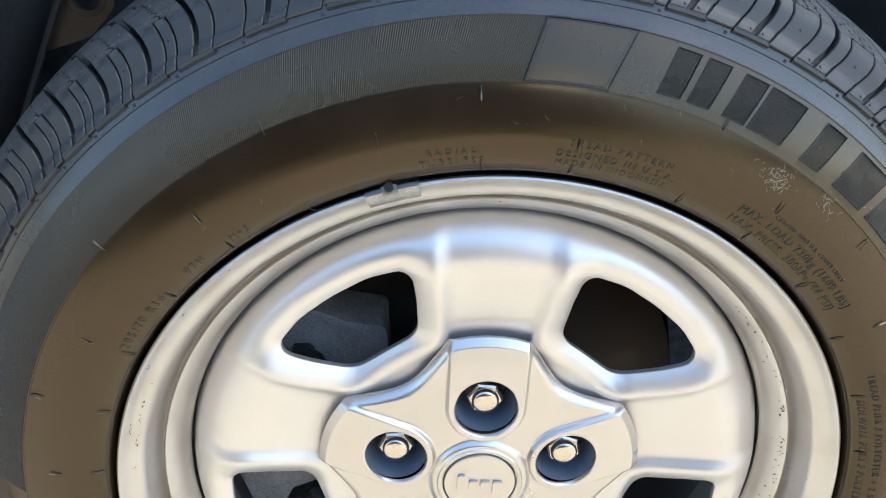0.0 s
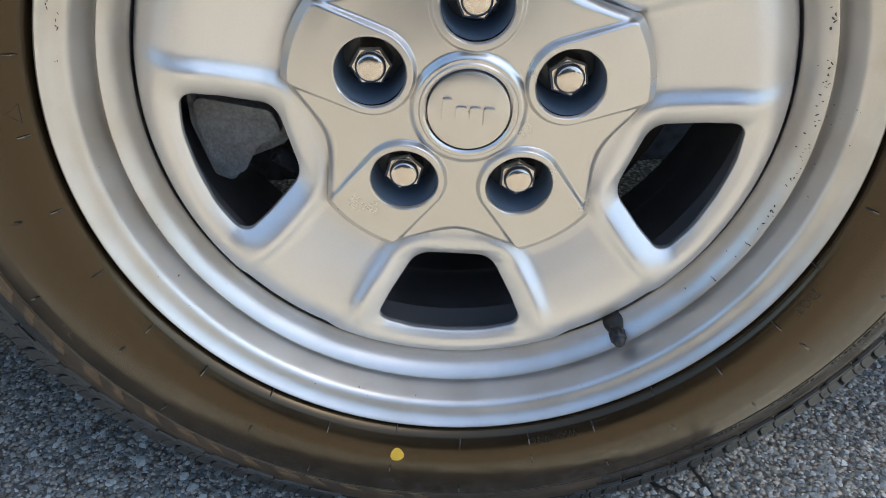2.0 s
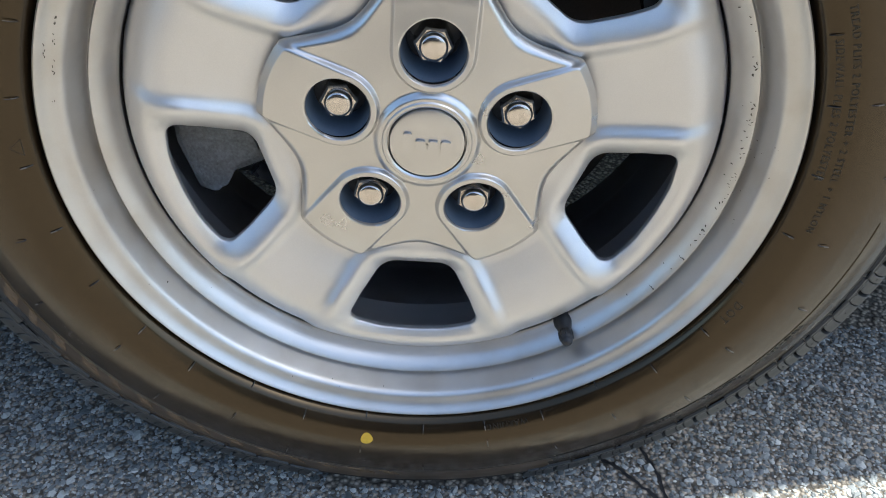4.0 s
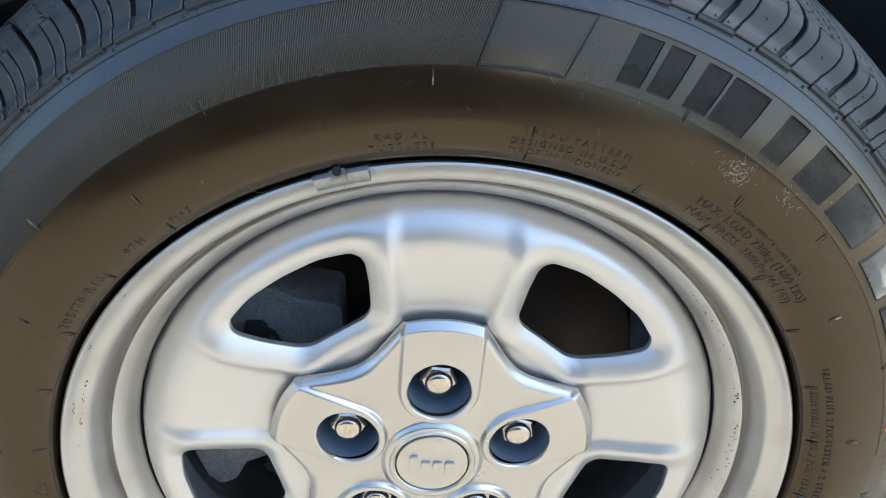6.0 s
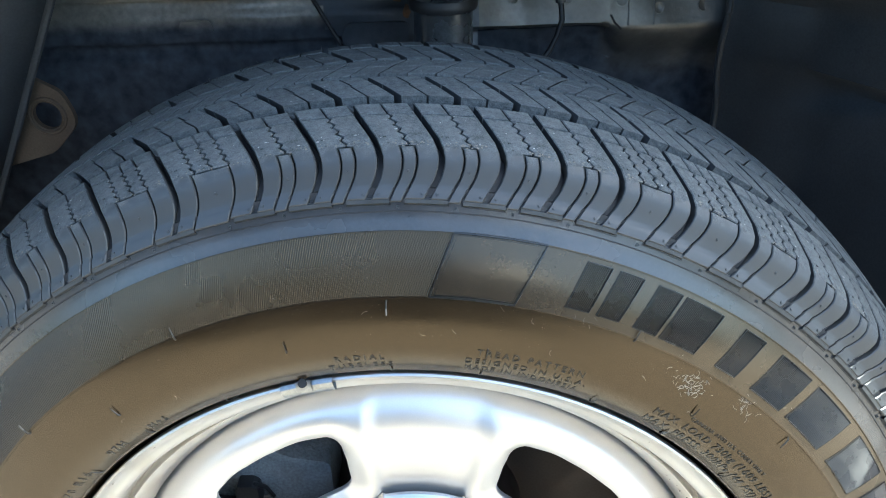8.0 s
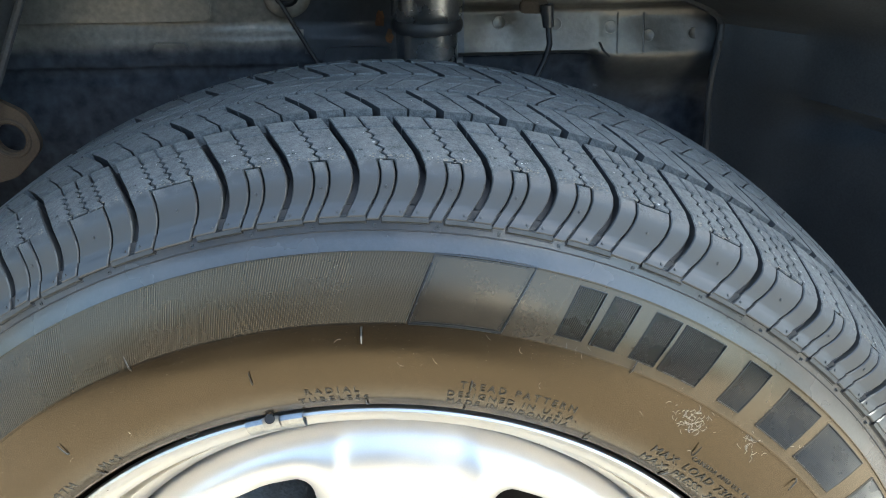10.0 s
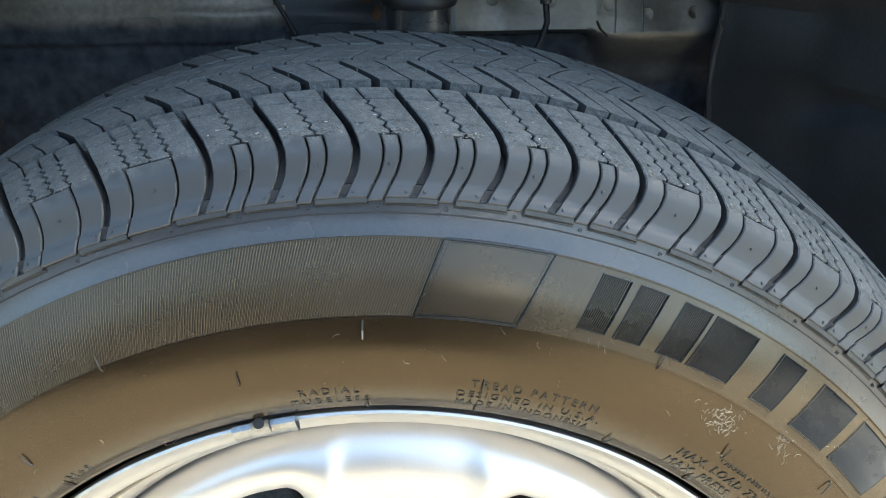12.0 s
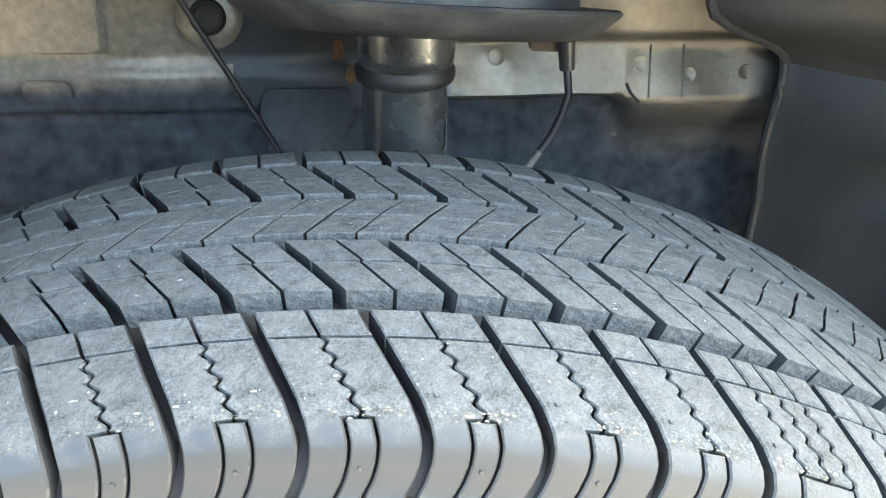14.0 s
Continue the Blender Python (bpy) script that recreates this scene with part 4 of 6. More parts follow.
def resample(pts, n):
    pts = [Vector(p) for p in pts]
    seg = [(pts[(i + 1) % len(pts)] - pts[i]).length for i in range(len(pts))]
    tot, out, i, acc = sum(seg), [], 0, 0.0
    for k in range(n):
        t = tot * k / n
        while acc + seg[i] < t - 1e-12:
            acc += seg[i]
            i += 1
        u = (t - acc) / seg[i]
        out.append(pts[i] + (pts[(i + 1) % len(pts)] - pts[i]) * u)
    return out


def dist_loop(p, loop):
    best = 1e9
    for i in range(len(loop)):
        a, b = loop[i], loop[(i + 1) % len(loop)]
        ab = b - a
        t = max(0.0, min(1.0, (p - a).dot(ab) / ab.length_squared))
        best = min(best, (a + ab * t - p).length)
    return best


_BASE = [(0.05, 0.0410), (0.0835, 0.0408), (0.094, 0.0404), (0.1045, 0.0400), (0.113, 0.0384), (0.130, 0.0328), (0.145, 0.0287), (0.153, 0.0270), (0.158, 0.0265), (0.162, 0.0269), (0.166, 0.0279), (0.170, 0.0296), (0.174, 0.0320), (0.178, 0.0352), (0.181, 0.0385), (0.1835, 0.0423), (0.1852, 0.0468), (0.1862, 0.0525), (0.1865, 0.0620)]


def disc_height(p, loop):
    """How far in the face of the disc lies at p; rolled ridges run round the windows."""
    r = p.length
    y = float(np.interp(r, [a for a, _ in _BASE], [b for _, b in _BASE]))
    d = dist_loop(p, loop)
    rim_fade = 1 - smooth(0.158, 0.176, r)
    inner_fade = smooth(0.086, 0.104, r)
    side = r * math.sin(radians(36.0 - abs(math.degrees(math.atan2(p.x, p.y)))))      # distance from the spoke's middle line
    near = 1 - smooth(0.0115, 0.0225, d)
    flank = smooth(0.0280, 0.0390, side) * smooth(0.112, 0.135, r)
    round_window, beside = near * (1 - smooth(0.144, 0.166, r)), flank * (1 - 0.5 * smooth(0.138, 0.166, r))
    ridge_up = 0.0058 * (round_window + beside - round_window * beside) * (1 - smooth(0.177, 0.187, r)) * (0.1 + 0.9 * inner_fade)
    roll = 0.0092 * max(0.0, 1 - d / 0.0205) ** 2.0 * (0.72 + 0.28 * rim_fade)
    return y - 0.0044 - ridge_up + roll


def wheel_disc():
    n = 240
    k0 = min(range(len(WINDOW)), key=lambda i: abs(WINDOW[i].x) - WINDOW[i].y)
    inner = resample(WINDOW[k0:] + WINDOW[:k0], n)
    inner = [(p + Vector((-inner[-i].x, inner[-i].y))) / 2 for i, p in enumerate(inner)]
    c = Vector((0, 0.136))
    half = radians(36)
    ro, ri = 0.1865, 0.0780
    # outer border of the sector, met by rays from the window's middle
    def border(d):
        best = 1e9
        b = c.dot(d)
        disc = b * b - (c.length_squared - ro * ro)
        best = min(best, -b + math.sqrt(disc))
        disc = b * b - (c.length_squared - ri * ri)
        if disc > 0 and -b - math.sqrt(disc) > 0:
            best = min(best, -b - math.sqrt(disc))
        for sgn in (-1, 1):
            nrm = Vector((math.cos(half) * sgn, -math.sin(half)))
            den = d.dot(nrm)
            if den > 1e-9:
                best = min(best, -c.dot(nrm) / den)
        return c + d * best
    corners = [Vector((math.sin(half) * rr, math.cos(half) * rr)) for rr in (ri, ro)]
    dirs = [(p - c).normalized() for p in inner]
    outer = [border(d) for d in dirs]
    for k in corners:
        j = min(range(n), key=lambda i: (outer[i] - k).length)
        outer[j], outer[-j] = k, Vector((-k.x, k.y))
    rings = [0, 0.012, 0.03, 0.05, 0.075, 0.10, 0.13, 0.165, 0.20, 0.24, 0.285, 0.33, 0.38, 0.44, 0.50, 0.57, 0.64, 0.72, 0.80, 0.87, 0.93, 0.97, 1.0]
    pts = []
    for t in rings:
        row = []
        for a, b in zip(inner, outer):
            p = a + (b - a) * t
            row.append((p, disc_height(p, inner)))
        pts.append(row)
    # the cut edge of the window, folded back
    edge = [[(p, y + dd) for p, y in pts[0]] for dd in (0.0040, 0.0015)]
    pts = edge + pts
    verts, faces = [], []
    for s in range(5):
        ang = radians(90 - PHI + 36 - 72 * s)
        ca, sa = math.cos(ang), math.sin(ang)
        k0 = len(verts)
        for row in pts:
            for p, y in row:
                verts.append((p.y * ca + p.x * sa, y, p.y * sa - p.x * ca))
        for j in range(len(pts) - 1):
            for i in range(n):
                i2 = (i + 1) % n
                faces.append((k0 + j * n + i, k0 + j * n + i2, k0 + (j + 1) * n + i2, k0 + (j + 1) * n + i))
    me = bpy.data.meshes.new("disc")
    me.from_pydata(verts, [], faces)
    bm = bmesh.new()
    bm.from_mesh(me)
    bmesh.ops.remove_doubles(bm, verts=bm.verts, dist=0.00004)
    bmesh.ops.recalc_face_normals(bm, faces=bm.faces)
    for f in bm.faces:
        f.smooth = True
    bm.to_mesh(me)
    bm.free()
    me.materials.append(M_WHEEL)
    d = part("disc", me, wheel, "pressed steel disc with five rolled windows")
    # skirt where the disc is welded to the barrel
    part("disc_skirt", revolve("disc_skirt", [(0.0542, 0.1865), (0.062, 0.1872), (0.070, 0.1872), (0.080, 0.1850), (0.080, 0.1822), (0.070, 0.1846), (0.062, 0.1846), (0.0542, 0.1840)], M_WHEEL, 160, closed=True), wheel)
    part("hub_plate", revolve("hub_plate", [(0.0400, 0.006), (0.0400, 0.035), (0.0460, 0.036), (0.0460, 0.006)], M_WHEEL, 96), wheel)
    return d


wheel_disc()


# ---- the plastic cover on the middle
LUG_R = 0.05715


def cover_edge(a):
    """Outer radius of the cover at a degrees from an arm's middle."""
    a = abs(a)
    arm = 0.1045
    if a < 13.6:
        return arm - 0.0010 * (a / 13.6) ** 2
    t = min(1.0, (a - 13.6) / (36 - 13.6))
    return 0.0835 + (arm - 0.001 - 0.0835) * (1 - t) ** 1.9


def cover_height(x, z):
    """x across the arm, z along it."""
    r = math.hypot(x, z)
    y = 0.0262 - 0.0040 * (1 - smooth(0.028, 0.088, r))
    y += 0.0015 * smooth(0.085, 0.105, r)
    # the raised pad round the lug hole and out along the arm
    wd = 0.0252 + max(0.0, z - LUG_R) * 0.005
    d = (abs(x) - wd) if z > LUG_R else (math.hypot(x, z - LUG_R) - wd)
    up = 0.0036 * (1 - smooth(-0.0024, 0.0004, d))
    y -= up * (1 - 0.45 * smooth(0.060, 0.104, z))
    # collar round the cap
    y -= 0.0030 * smooth(0.0335, 0.0290, r)
    # the border rolls back
    a = math.degrees(math.atan2(x, z))
    e = cover_edge(a) - r
    w = smooth(12.6, 14.4, abs(a))                  # flat bevel at the arm's tip, round fillet between the arms
    y += (1 - w) * 0.0036 * max(0.0, 1 - e / 0.0044) + w * 0.0046 * max(0.0, 1 - e / 0.0066) ** 2
    return y


def cover():
    n = 280
    hole_r = 0.0198
    half = radians(36)
    c = Vector((0, LUG_R))
    inner = [c + Vector((math.sin(2 * math.pi * k / n), math.cos(2 * math.pi * k / n))) * hole_r for k in range(n)]
    def inside(p):
        a = math.degrees(math.atan2(p.x, p.y))
        return abs(a) <= 36.0001 and 0.0262 <= p.length <= cover_edge(a)
    outer = []
    for p in inner:
        d = (p - c).normalized()
        lo, hi = hole_r, 0.09
        # walk out to the border
        t = hole_r
        while inside(c + d * t) and t < 0.09:
            t += 0.0008
        lo, hi = t - 0.0008, t
        for _ in range(22):
            m = (lo + hi) / 2
            if inside(c + d * m):
                lo = m
            else:
                hi = m
        outer.append(c + d * lo)
    keys = [Vector((math.sin(half * s) * rr, math.cos(half) * rr)) for s in (1,) for rr in (0.0262, cover_edge(36))]
    keys += [Vector((math.sin(radians(13.6) * s), math.cos(radians(13.6)))) * cover_edge(13.6) for s in (1,)]
    for k in keys:
        j = min(range(n), key=lambda i: (outer[i] - k).length)
        outer[j], outer[-j] = k, Vector((-k.x, k.y))
    seam = [abs(abs(math.degrees(math.atan2(b.x, b.y))) - 36) < 0.05 for b in outer]
    rings = [k / 64 for k in range(65)]
    rows = [[(c + (q - c) * 0.965, cover_height(q.x, q.y) + 0.0022) for q in inner]]
    rows.append([(c + (q - c) * 0.985, cover_height(q.x, q.y) + 0.0006) for q in inner])
    for t in rings:
        rows.append([(a + (b - a) * (0.02 + 0.98 * t), cover_height(*(a + (b - a) * (0.02 + 0.98 * t)))) for a, b in zip(inner, outer)])
    # side wall of the cover
    rows.append([(b, cover_height(b.x, b.y) + (0.0022 if b.length > 0.035 else 0.004)) for b in outer])
    verts, faces = [], []
    for s in range(5):
        ang = radians(90 - PHI - 72 * s)
        ca, sa = math.cos(ang), math.sin(ang)
        k0 = len(verts)
        for row in rows:
            for p, y in row:
                verts.append((p.y * ca + p.x * sa, y, p.y * sa - p.x * ca))
        for j in range(len(rows) - 1):
            for i in range(n):
                i2 = (i + 1) % n
                if j == len(rows) - 2 and seam[i] and seam[i2]:
                    continue
                faces.append((k0 + j * n + i, k0 + j * n + i2, k0 + (j + 1) * n + i2, k0 + (j + 1) * n + i))
    me = bpy.data.meshes.new("centre_cover")
    me.from_pydata(verts, [], faces)
    bm = bmesh.new()
    bm.from_mesh(me)
    bmesh.ops.remove_doubles(bm, verts=bm.verts, dist=0.00004)
    bmesh.ops.recalc_face_normals(bm, faces=bm.faces)
    for f in bm.faces:
        f.smooth = True
    for e in bm.edges:
        if len(e.link_faces) == 2 and e.calc_face_angle(0) > radians(40):
            e.smooth = False
    bm.to_mesh(me)
    bm.free()
    me.materials.append(M_COVER)
    return part("centre_cover", me, wheel, "satin silver plastic star-shaped cover")


cov = cover()
cap = part("cap", revolve("cap", [(0.0180, 0.0005), (0.0180, 0.0150), (0.0182, 0.0215), (0.0186, 0.0226), (0.0197, 0.0232), (0.0260, 0.0234)], M_COVER, 96), cov, "round cap with a raised plain mark")
part("cap_seat", revolve("cap_seat", [(0.0240, 0.0230), (0.0240, 0.0238), (0.0192, 0.0240), (0.0183, 0.0252), (0.0183, 0.0268), (0.0203, 0.0285)], M_COVER, 96), cov)
# the cap's mark, as plain raised bars
for x, w, h0, h1 in ((-0.0122, 0.0052, -0.0055, 0.0075), (-0.0042, 0.0060, -0.0042, 0.0030), (0.0034, 0.0060, -0.0042, 0.0030), (0.0112, 0.0062, -0.0078, 0.0030)):
    me = slab("mark_bar", rounded([(x - w / 2, h0), (x + w / 2, h0), (x + w / 2, h1), (x - w / 2, h1)], [0.0012] * 4, 4), 0.0, 0.0019, M_COVER, 0.0008, pose(0, 0.0181, 0, 90, 0, 0) @ pose(0, 0, 0, 0, 0, -PHI))
    part("mark_bar", me, cap)


def lug_nuts():
    flats = 0.0106
    six = [(math.cos(math.pi / 3 * k), math.sin(math.pi / 3 * k)) for k in range(6)]
    big = flats * 1.11
    hv = [(c * r, y, t * r) for y, r in ((0.0475, big), (0.0322, big), (0.0312, big * 0.88)) for c, t in six]
    hf = [(j * 6 + i, j * 6 + (i + 1) % 6, (j + 1) * 6 + (i + 1) % 6, (j + 1) * 6 + i) for j in range(2) for i in range(6)] + [tuple(range(12, 18)), tuple(range(6))]
    hex_me = mesh_data("hex", hv, hf, M_CHROME, False)
    dome_me = lathe("dome", (0, 0.0330, 0), (0, -1, 0), [(0.0, 0.0086), (0.0040, 0.0085), (0.0052, 0.0080), (0.0060, 0.0068), (0.0064, 0.0048), (0.0066, 0.001)], M_CHROME, 40, 40)
    seat_me = lathe("washer", (0, 0.0480, 0), (0, -1, 0), [(0.0, 0.0165), (0.0008, 0.0165), (0.0014, 0.0150), (0.0014, 0.004)], M_DARKMETAL, 40, 40)
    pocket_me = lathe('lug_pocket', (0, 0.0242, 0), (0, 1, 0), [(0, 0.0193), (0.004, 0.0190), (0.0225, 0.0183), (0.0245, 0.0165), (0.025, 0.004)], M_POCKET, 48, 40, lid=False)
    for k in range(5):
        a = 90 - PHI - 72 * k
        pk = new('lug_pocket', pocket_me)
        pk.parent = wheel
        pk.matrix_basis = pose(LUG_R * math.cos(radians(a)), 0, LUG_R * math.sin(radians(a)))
        tagged(pk, 'dark grey lug pocket with sky blue in its colour')
        nut = new("lug_nut", hex_me)
        nut.parent = wheel
        nut.matrix_basis = pose(LUG_R * math.cos(radians(a)), 0, LUG_R * math.sin(radians(a)), 0, 7 + 13 * k, 0)
        tagged(nut, "chrome acorn lug nut in a deep pocket")
        part("dome", dome_me, nut)
        part("washer", seat_me, nut)


lug_nuts()


def valve():
    a = -57.6
    p0, p1 = Vector(pol(0.1900, a, 0.036)), Vector(pol(0.1915, a - 0.2, 0.0135))
    d = (p1 - p0).normalized()
    L = (p1 - p0).length
    v = part("valve_stem", lathe("valve_stem", p0 - d * 0.004, d, [(0, 0.0074), (0.004, 0.0074), (0.007, 0.0070), (0.0095, 0.0060), (0.012, 0.0051), (L - 0.006, 0.0047)], M_STEMRUB, 24, 50), wheel, "black rubber valve stem")
    part("valve_cap", lathe("valve_cap", p0 + d * (L - 0.0125), d, [(0, 0.0048), (0.0005, 0.0053), (0.0070, 0.0051), (0.0076, 0.0044), (0.0086, 0.0043), (0.0104, 0.0038), (0.0118, 0.0027), (0.0125, 0.0012), (0.0126, 0.0002)], M_STEMRUB, 20, 50), v, "black cap with a rounded tip")
    for k in range(10):
        u = Vector(pol(1, 36 * k, 0))
        u = (u - d * u.dot(d)).normalized() * 0.0051
        part("knurl", tube("knurl", [p0 + d * (L - 0.0115) + u, p0 + d * (L - 0.0058) + u * 0.97], 0.0006, M_STEMRUB, 5), v)


valve()


def balance_weight():
    """A clipped-on balance weight that hugs the flange."""
    prof = [(0.0030, 0.2222), (-0.0030, 0.2222), (-0.0048, 0.2206), (-0.0046, 0.2180), (-0.0034, 0.2150), (-0.0010, 0.2128), (0.0002, 0.2140)]
    w = part("balance_weight", revolve("balance_weight", prof, M_LEAD, 24, closed=True, a0=99.2, a1=106.3), wheel, "zinc balance weight clipped on the flange")
    part("clip", revolve("clip", [(0.0020, 0.2240), (-0.0045, 0.2236), (-0.0058, 0.2206), (-0.0056, 0.2175), (-0.0048, 0.2175), (-0.0046, 0.2200), (-0.0036, 0.2228), (0.0020, 0.2232)], M_LEAD, 10, closed=True, a0=102.0, a1=104.0), w, "steel clip")
    part("hole", lathe("hole", pol(0.2222, 103.0, -0.0040), tuple(Vector(pol(0.55, 103.0, -0.8))), [(0, 0.0023), (0.0020, 0.0023), (0.0021, 0.0008)], M_GROOVE, 16), w, "dark round hole")


balance_weight()


def rim_point(t, a, h=0.0002):
    """A point on the outer slope of the rim; t runs from the flange (0) over the barrel wall to the strip beside the disc (1)."""
    i0, i1 = 8, 32
    ys = [p[0] for p in RIM[i0:i1]]
    rs = [p[1] for p in RIM[i0:i1]]
    k = t * (i1 - i0 - 1)
    return pol(float(np.interp(k, range(len(rs)), rs)) - h, a, float(np.interp(k, range(len(ys)), ys)) - h)


def rim_scratches():
    rng = random.Random(3)
    # chips: share of the way in, angle, how many, spread in angle
    marks = [(0.15, 157.0, 4, 0.8), (0.16, 161.0, 4, 0.6), (0.06, 162.5, 4, 0.5), (0.17, 165.5, 6, 0.8), (0.15, 171.0, 2, 0.5), (0.02, 150.0, 3, 0.6), (0.02, 139.0, 3, 0.5), (0.02, 128.0, 2, 0.5),
             (0.92, 36.0, 5, 1.5), (0.90, 30.0, 4, 2.0), (0.885, 16.0, 8, 4.0), (0.885, 2.0, 10, 4.0), (0.885, -10.0, 8, 3.0), (0.89, -21.0, 7, 1.5)]
    for t0, a0, n, spread in marks:
        v, f = [], []
        for k in range(n):
            t, a, ln = t0 + rng.gauss(0, 0.010), a0 + rng.gauss(0, spread), rng.uniform(0.12, 0.55)
            br = rng.uniform(-0.02, 0.02)
            w = rng.uniform(0.0003, 0.0007)
            b = len(v)
            for i in range(4):
                aa, tt = a + ln * (i / 3 - 0.5), min(0.98, max(0.005, t + br * (i / 3 - 0.5)))
                half = w * (0.4 + 0.6 * math.sin(math.pi * (i + 0.5) / 4))
                v += [Vector(rim_point(tt, aa, 0.00025)), Vector(rim_point(min(1.0, tt + half / 0.04), aa, 0.00025))]
            f += [(b + 2 * i, b + 2 * i + 1, b + 2 * i + 3, b + 2 * i + 2) for i in range(3)]
        part("scrape", mesh_data("scrape", v, f, M_SCRATCH), wheel, "dark scrape in the paint")
    # short cracks across the strip
    for a in (-27.5, -36.5):
        line = [rim_point(0.862 + 0.06 * k / 5, a + rng.uniform(-0.12, 0.12), 0.0001) for k in range(6)]
        part("scrape", tube("scrape", line, [0.0005, 0.0004, 0.0003, 0.00025, 0.0002, 0.0001], M_SCRATCH, 5), wheel, "dark crack in the paint")


rim_scratches()

# ---------------------------------------------------------------- brake, strut and wheel well
rotor = thing("brake_rotor", "rusty brown brake rotor behind the wheel", "brake rotor", at=(0, 0, ZC))
part("friction_ring", revolve("friction_ring", [(0.1200, 0.078), (0.1200, 0.1500), (0.1210, 0.1510), (0.1390, 0.1510), (0.1400, 0.1500), (0.1400, 0.078)], M_ROTOR, 120, closed=True), rotor)
part("hat", revolve("hat", [(0.0530, 0.006), (0.0530, 0.066), (0.0560, 0.070), (0.1200, 0.0745), (0.1205, 0.084)], M_ROTOR, 96), rotor)


def caliper():
    c = thing("brake_caliper", "grey cast iron brake caliper with rust traces", "brake caliper", at=(0, 0, ZC))
    def arc_block(name, r0, r1, a0, a1, y0, y1, mat, bev=0.004):
        pts = [(r1, a0 + (a1 - a0) * k / 10) for k in range(11)] + [(r0, a1 + (a0 - a1) * k / 10) for k in range(11)]
        out = [(r * math.cos(radians(a)), r * math.sin(radians(a))) for r, a in pts]
        return slab(name, out, -y1, -y0, mat, bev, pose(0, 0, 0, 90, 0, 0))
    outl = rounded([(-0.170, -0.034), (-0.160, -0.070), (-0.148, -0.075), (-0.137, -0.058), (-0.113, -0.048), (-0.094, -0.020), (-0.057, 0.030), (-0.058, 0.082), (-0.084, 0.087), (-0.104, 0.096), (-0.140, 0.088), (-0.170, 0.030)],
                   [0.008, 0.005, 0.005, 0.006, 0.008, 0.02, 0.008, 0.006, 0.012, 0.008, 0.01, 0.02], 5)
    part("caliper_body", slab("caliper_body", [tuple(q) for q in outl], -0.118, -0.078, M_IRON, 0.005, pose(0, 0, 0, 90, 0, 0)), c)
    boss = rounded([(-0.166, -0.012), (-0.118, -0.022), (-0.112, -0.038), (-0.129, -0.046), (-0.138, -0.063), (-0.151, -0.069), (-0.160, -0.050)], [0.006] * 7, 4)
    part("caliper_boss", slab("caliper_boss", [tuple(q) for q in boss], -0.080, -0.069, M_IRON, 0.004, pose(0, 0, 0, 90, 0, 0)), c)
    part("guide_pin", tube("guide_pin", [(-0.120, 0.080, -0.055), (-0.098, 0.085, -0.075), (-0.080, 0.095, -0.085)], 0.006, M_DARKMETAL, 12), c)
    part("bridge", arc_block("bridge", 0.139, 0.168, 146, 190, 0.119, 0.150, M_IRON), c)
    part("pad_plate", slab("pad_plate", [(-0.135, 0.0), (-0.100, 0.0), (-0.098, 0.05), (-0.140, 0.055)], -0.0775, -0.073, M_DARKMETAL, 0.001, pose(0, 0, 0, 90, 0, 0)), c)
    plug = slab("sensor_plug", rounded([(-0.009, -0.010), (0.009, -0.010), (0.008, 0.006), (0.004, 0.009), (-0.006, 0.009)], [0.002] * 5, 3), 0, 0.012, M_BLACK, 0.0012, pose(*pol(0.130, 151.5, 0.079), 90, 0, 0))
    part("sensor_plug", plug, c, "small black plastic plug")
    part("plug_wire", tube("plug_wire", [pol(0.133, 149.5, 0.072), pol(0.129, 147, 0.071), pol(0.121, 148, 0.074), pol(0.112, 152, 0.077)], 0.0016, M_BLACK, 8), c)
    part("bleed_screw", lathe("bleed_screw", pol(0.128, 216, 0.085), (0, -1, 0), [(0, 0.004), (0.012, 0.004), (0.013, 0.002)], M_DARKMETAL, 10), c)
    part("pad_spring", slab("pad_spring", [(-0.012, -0.005), (0.012, -0.005), (0.012, 0.005), (0.006, 0.005), (0.006, 0.001), (-0.006, 0.001), (-0.006, 0.005), (-0.012, 0.005)], 0, 0.001, M_LEAD, 0, pose(*pol(0.122, 156, 0.0765), 90, 0, 0)), c)


caliper()
shield = thing("dust_shield", "dark steel dust shield behind the rotor", "dust shield", at=(0, 0, ZC))
part("plate", revolve("plate", [(0.150, 0.05), (0.150, 0.151), (0.148, 0.151), (0.148, 0.05)], M_NEARBLACK, 96, closed=True), shield)
part("rolled_lip", revolve("rolled_lip", [(0.149, 0.1512), (0.1450, 0.1570), (0.1435, 0.1563), (0.147, 0.1512)], M_NEARBLACK, 96, closed=True), shield)


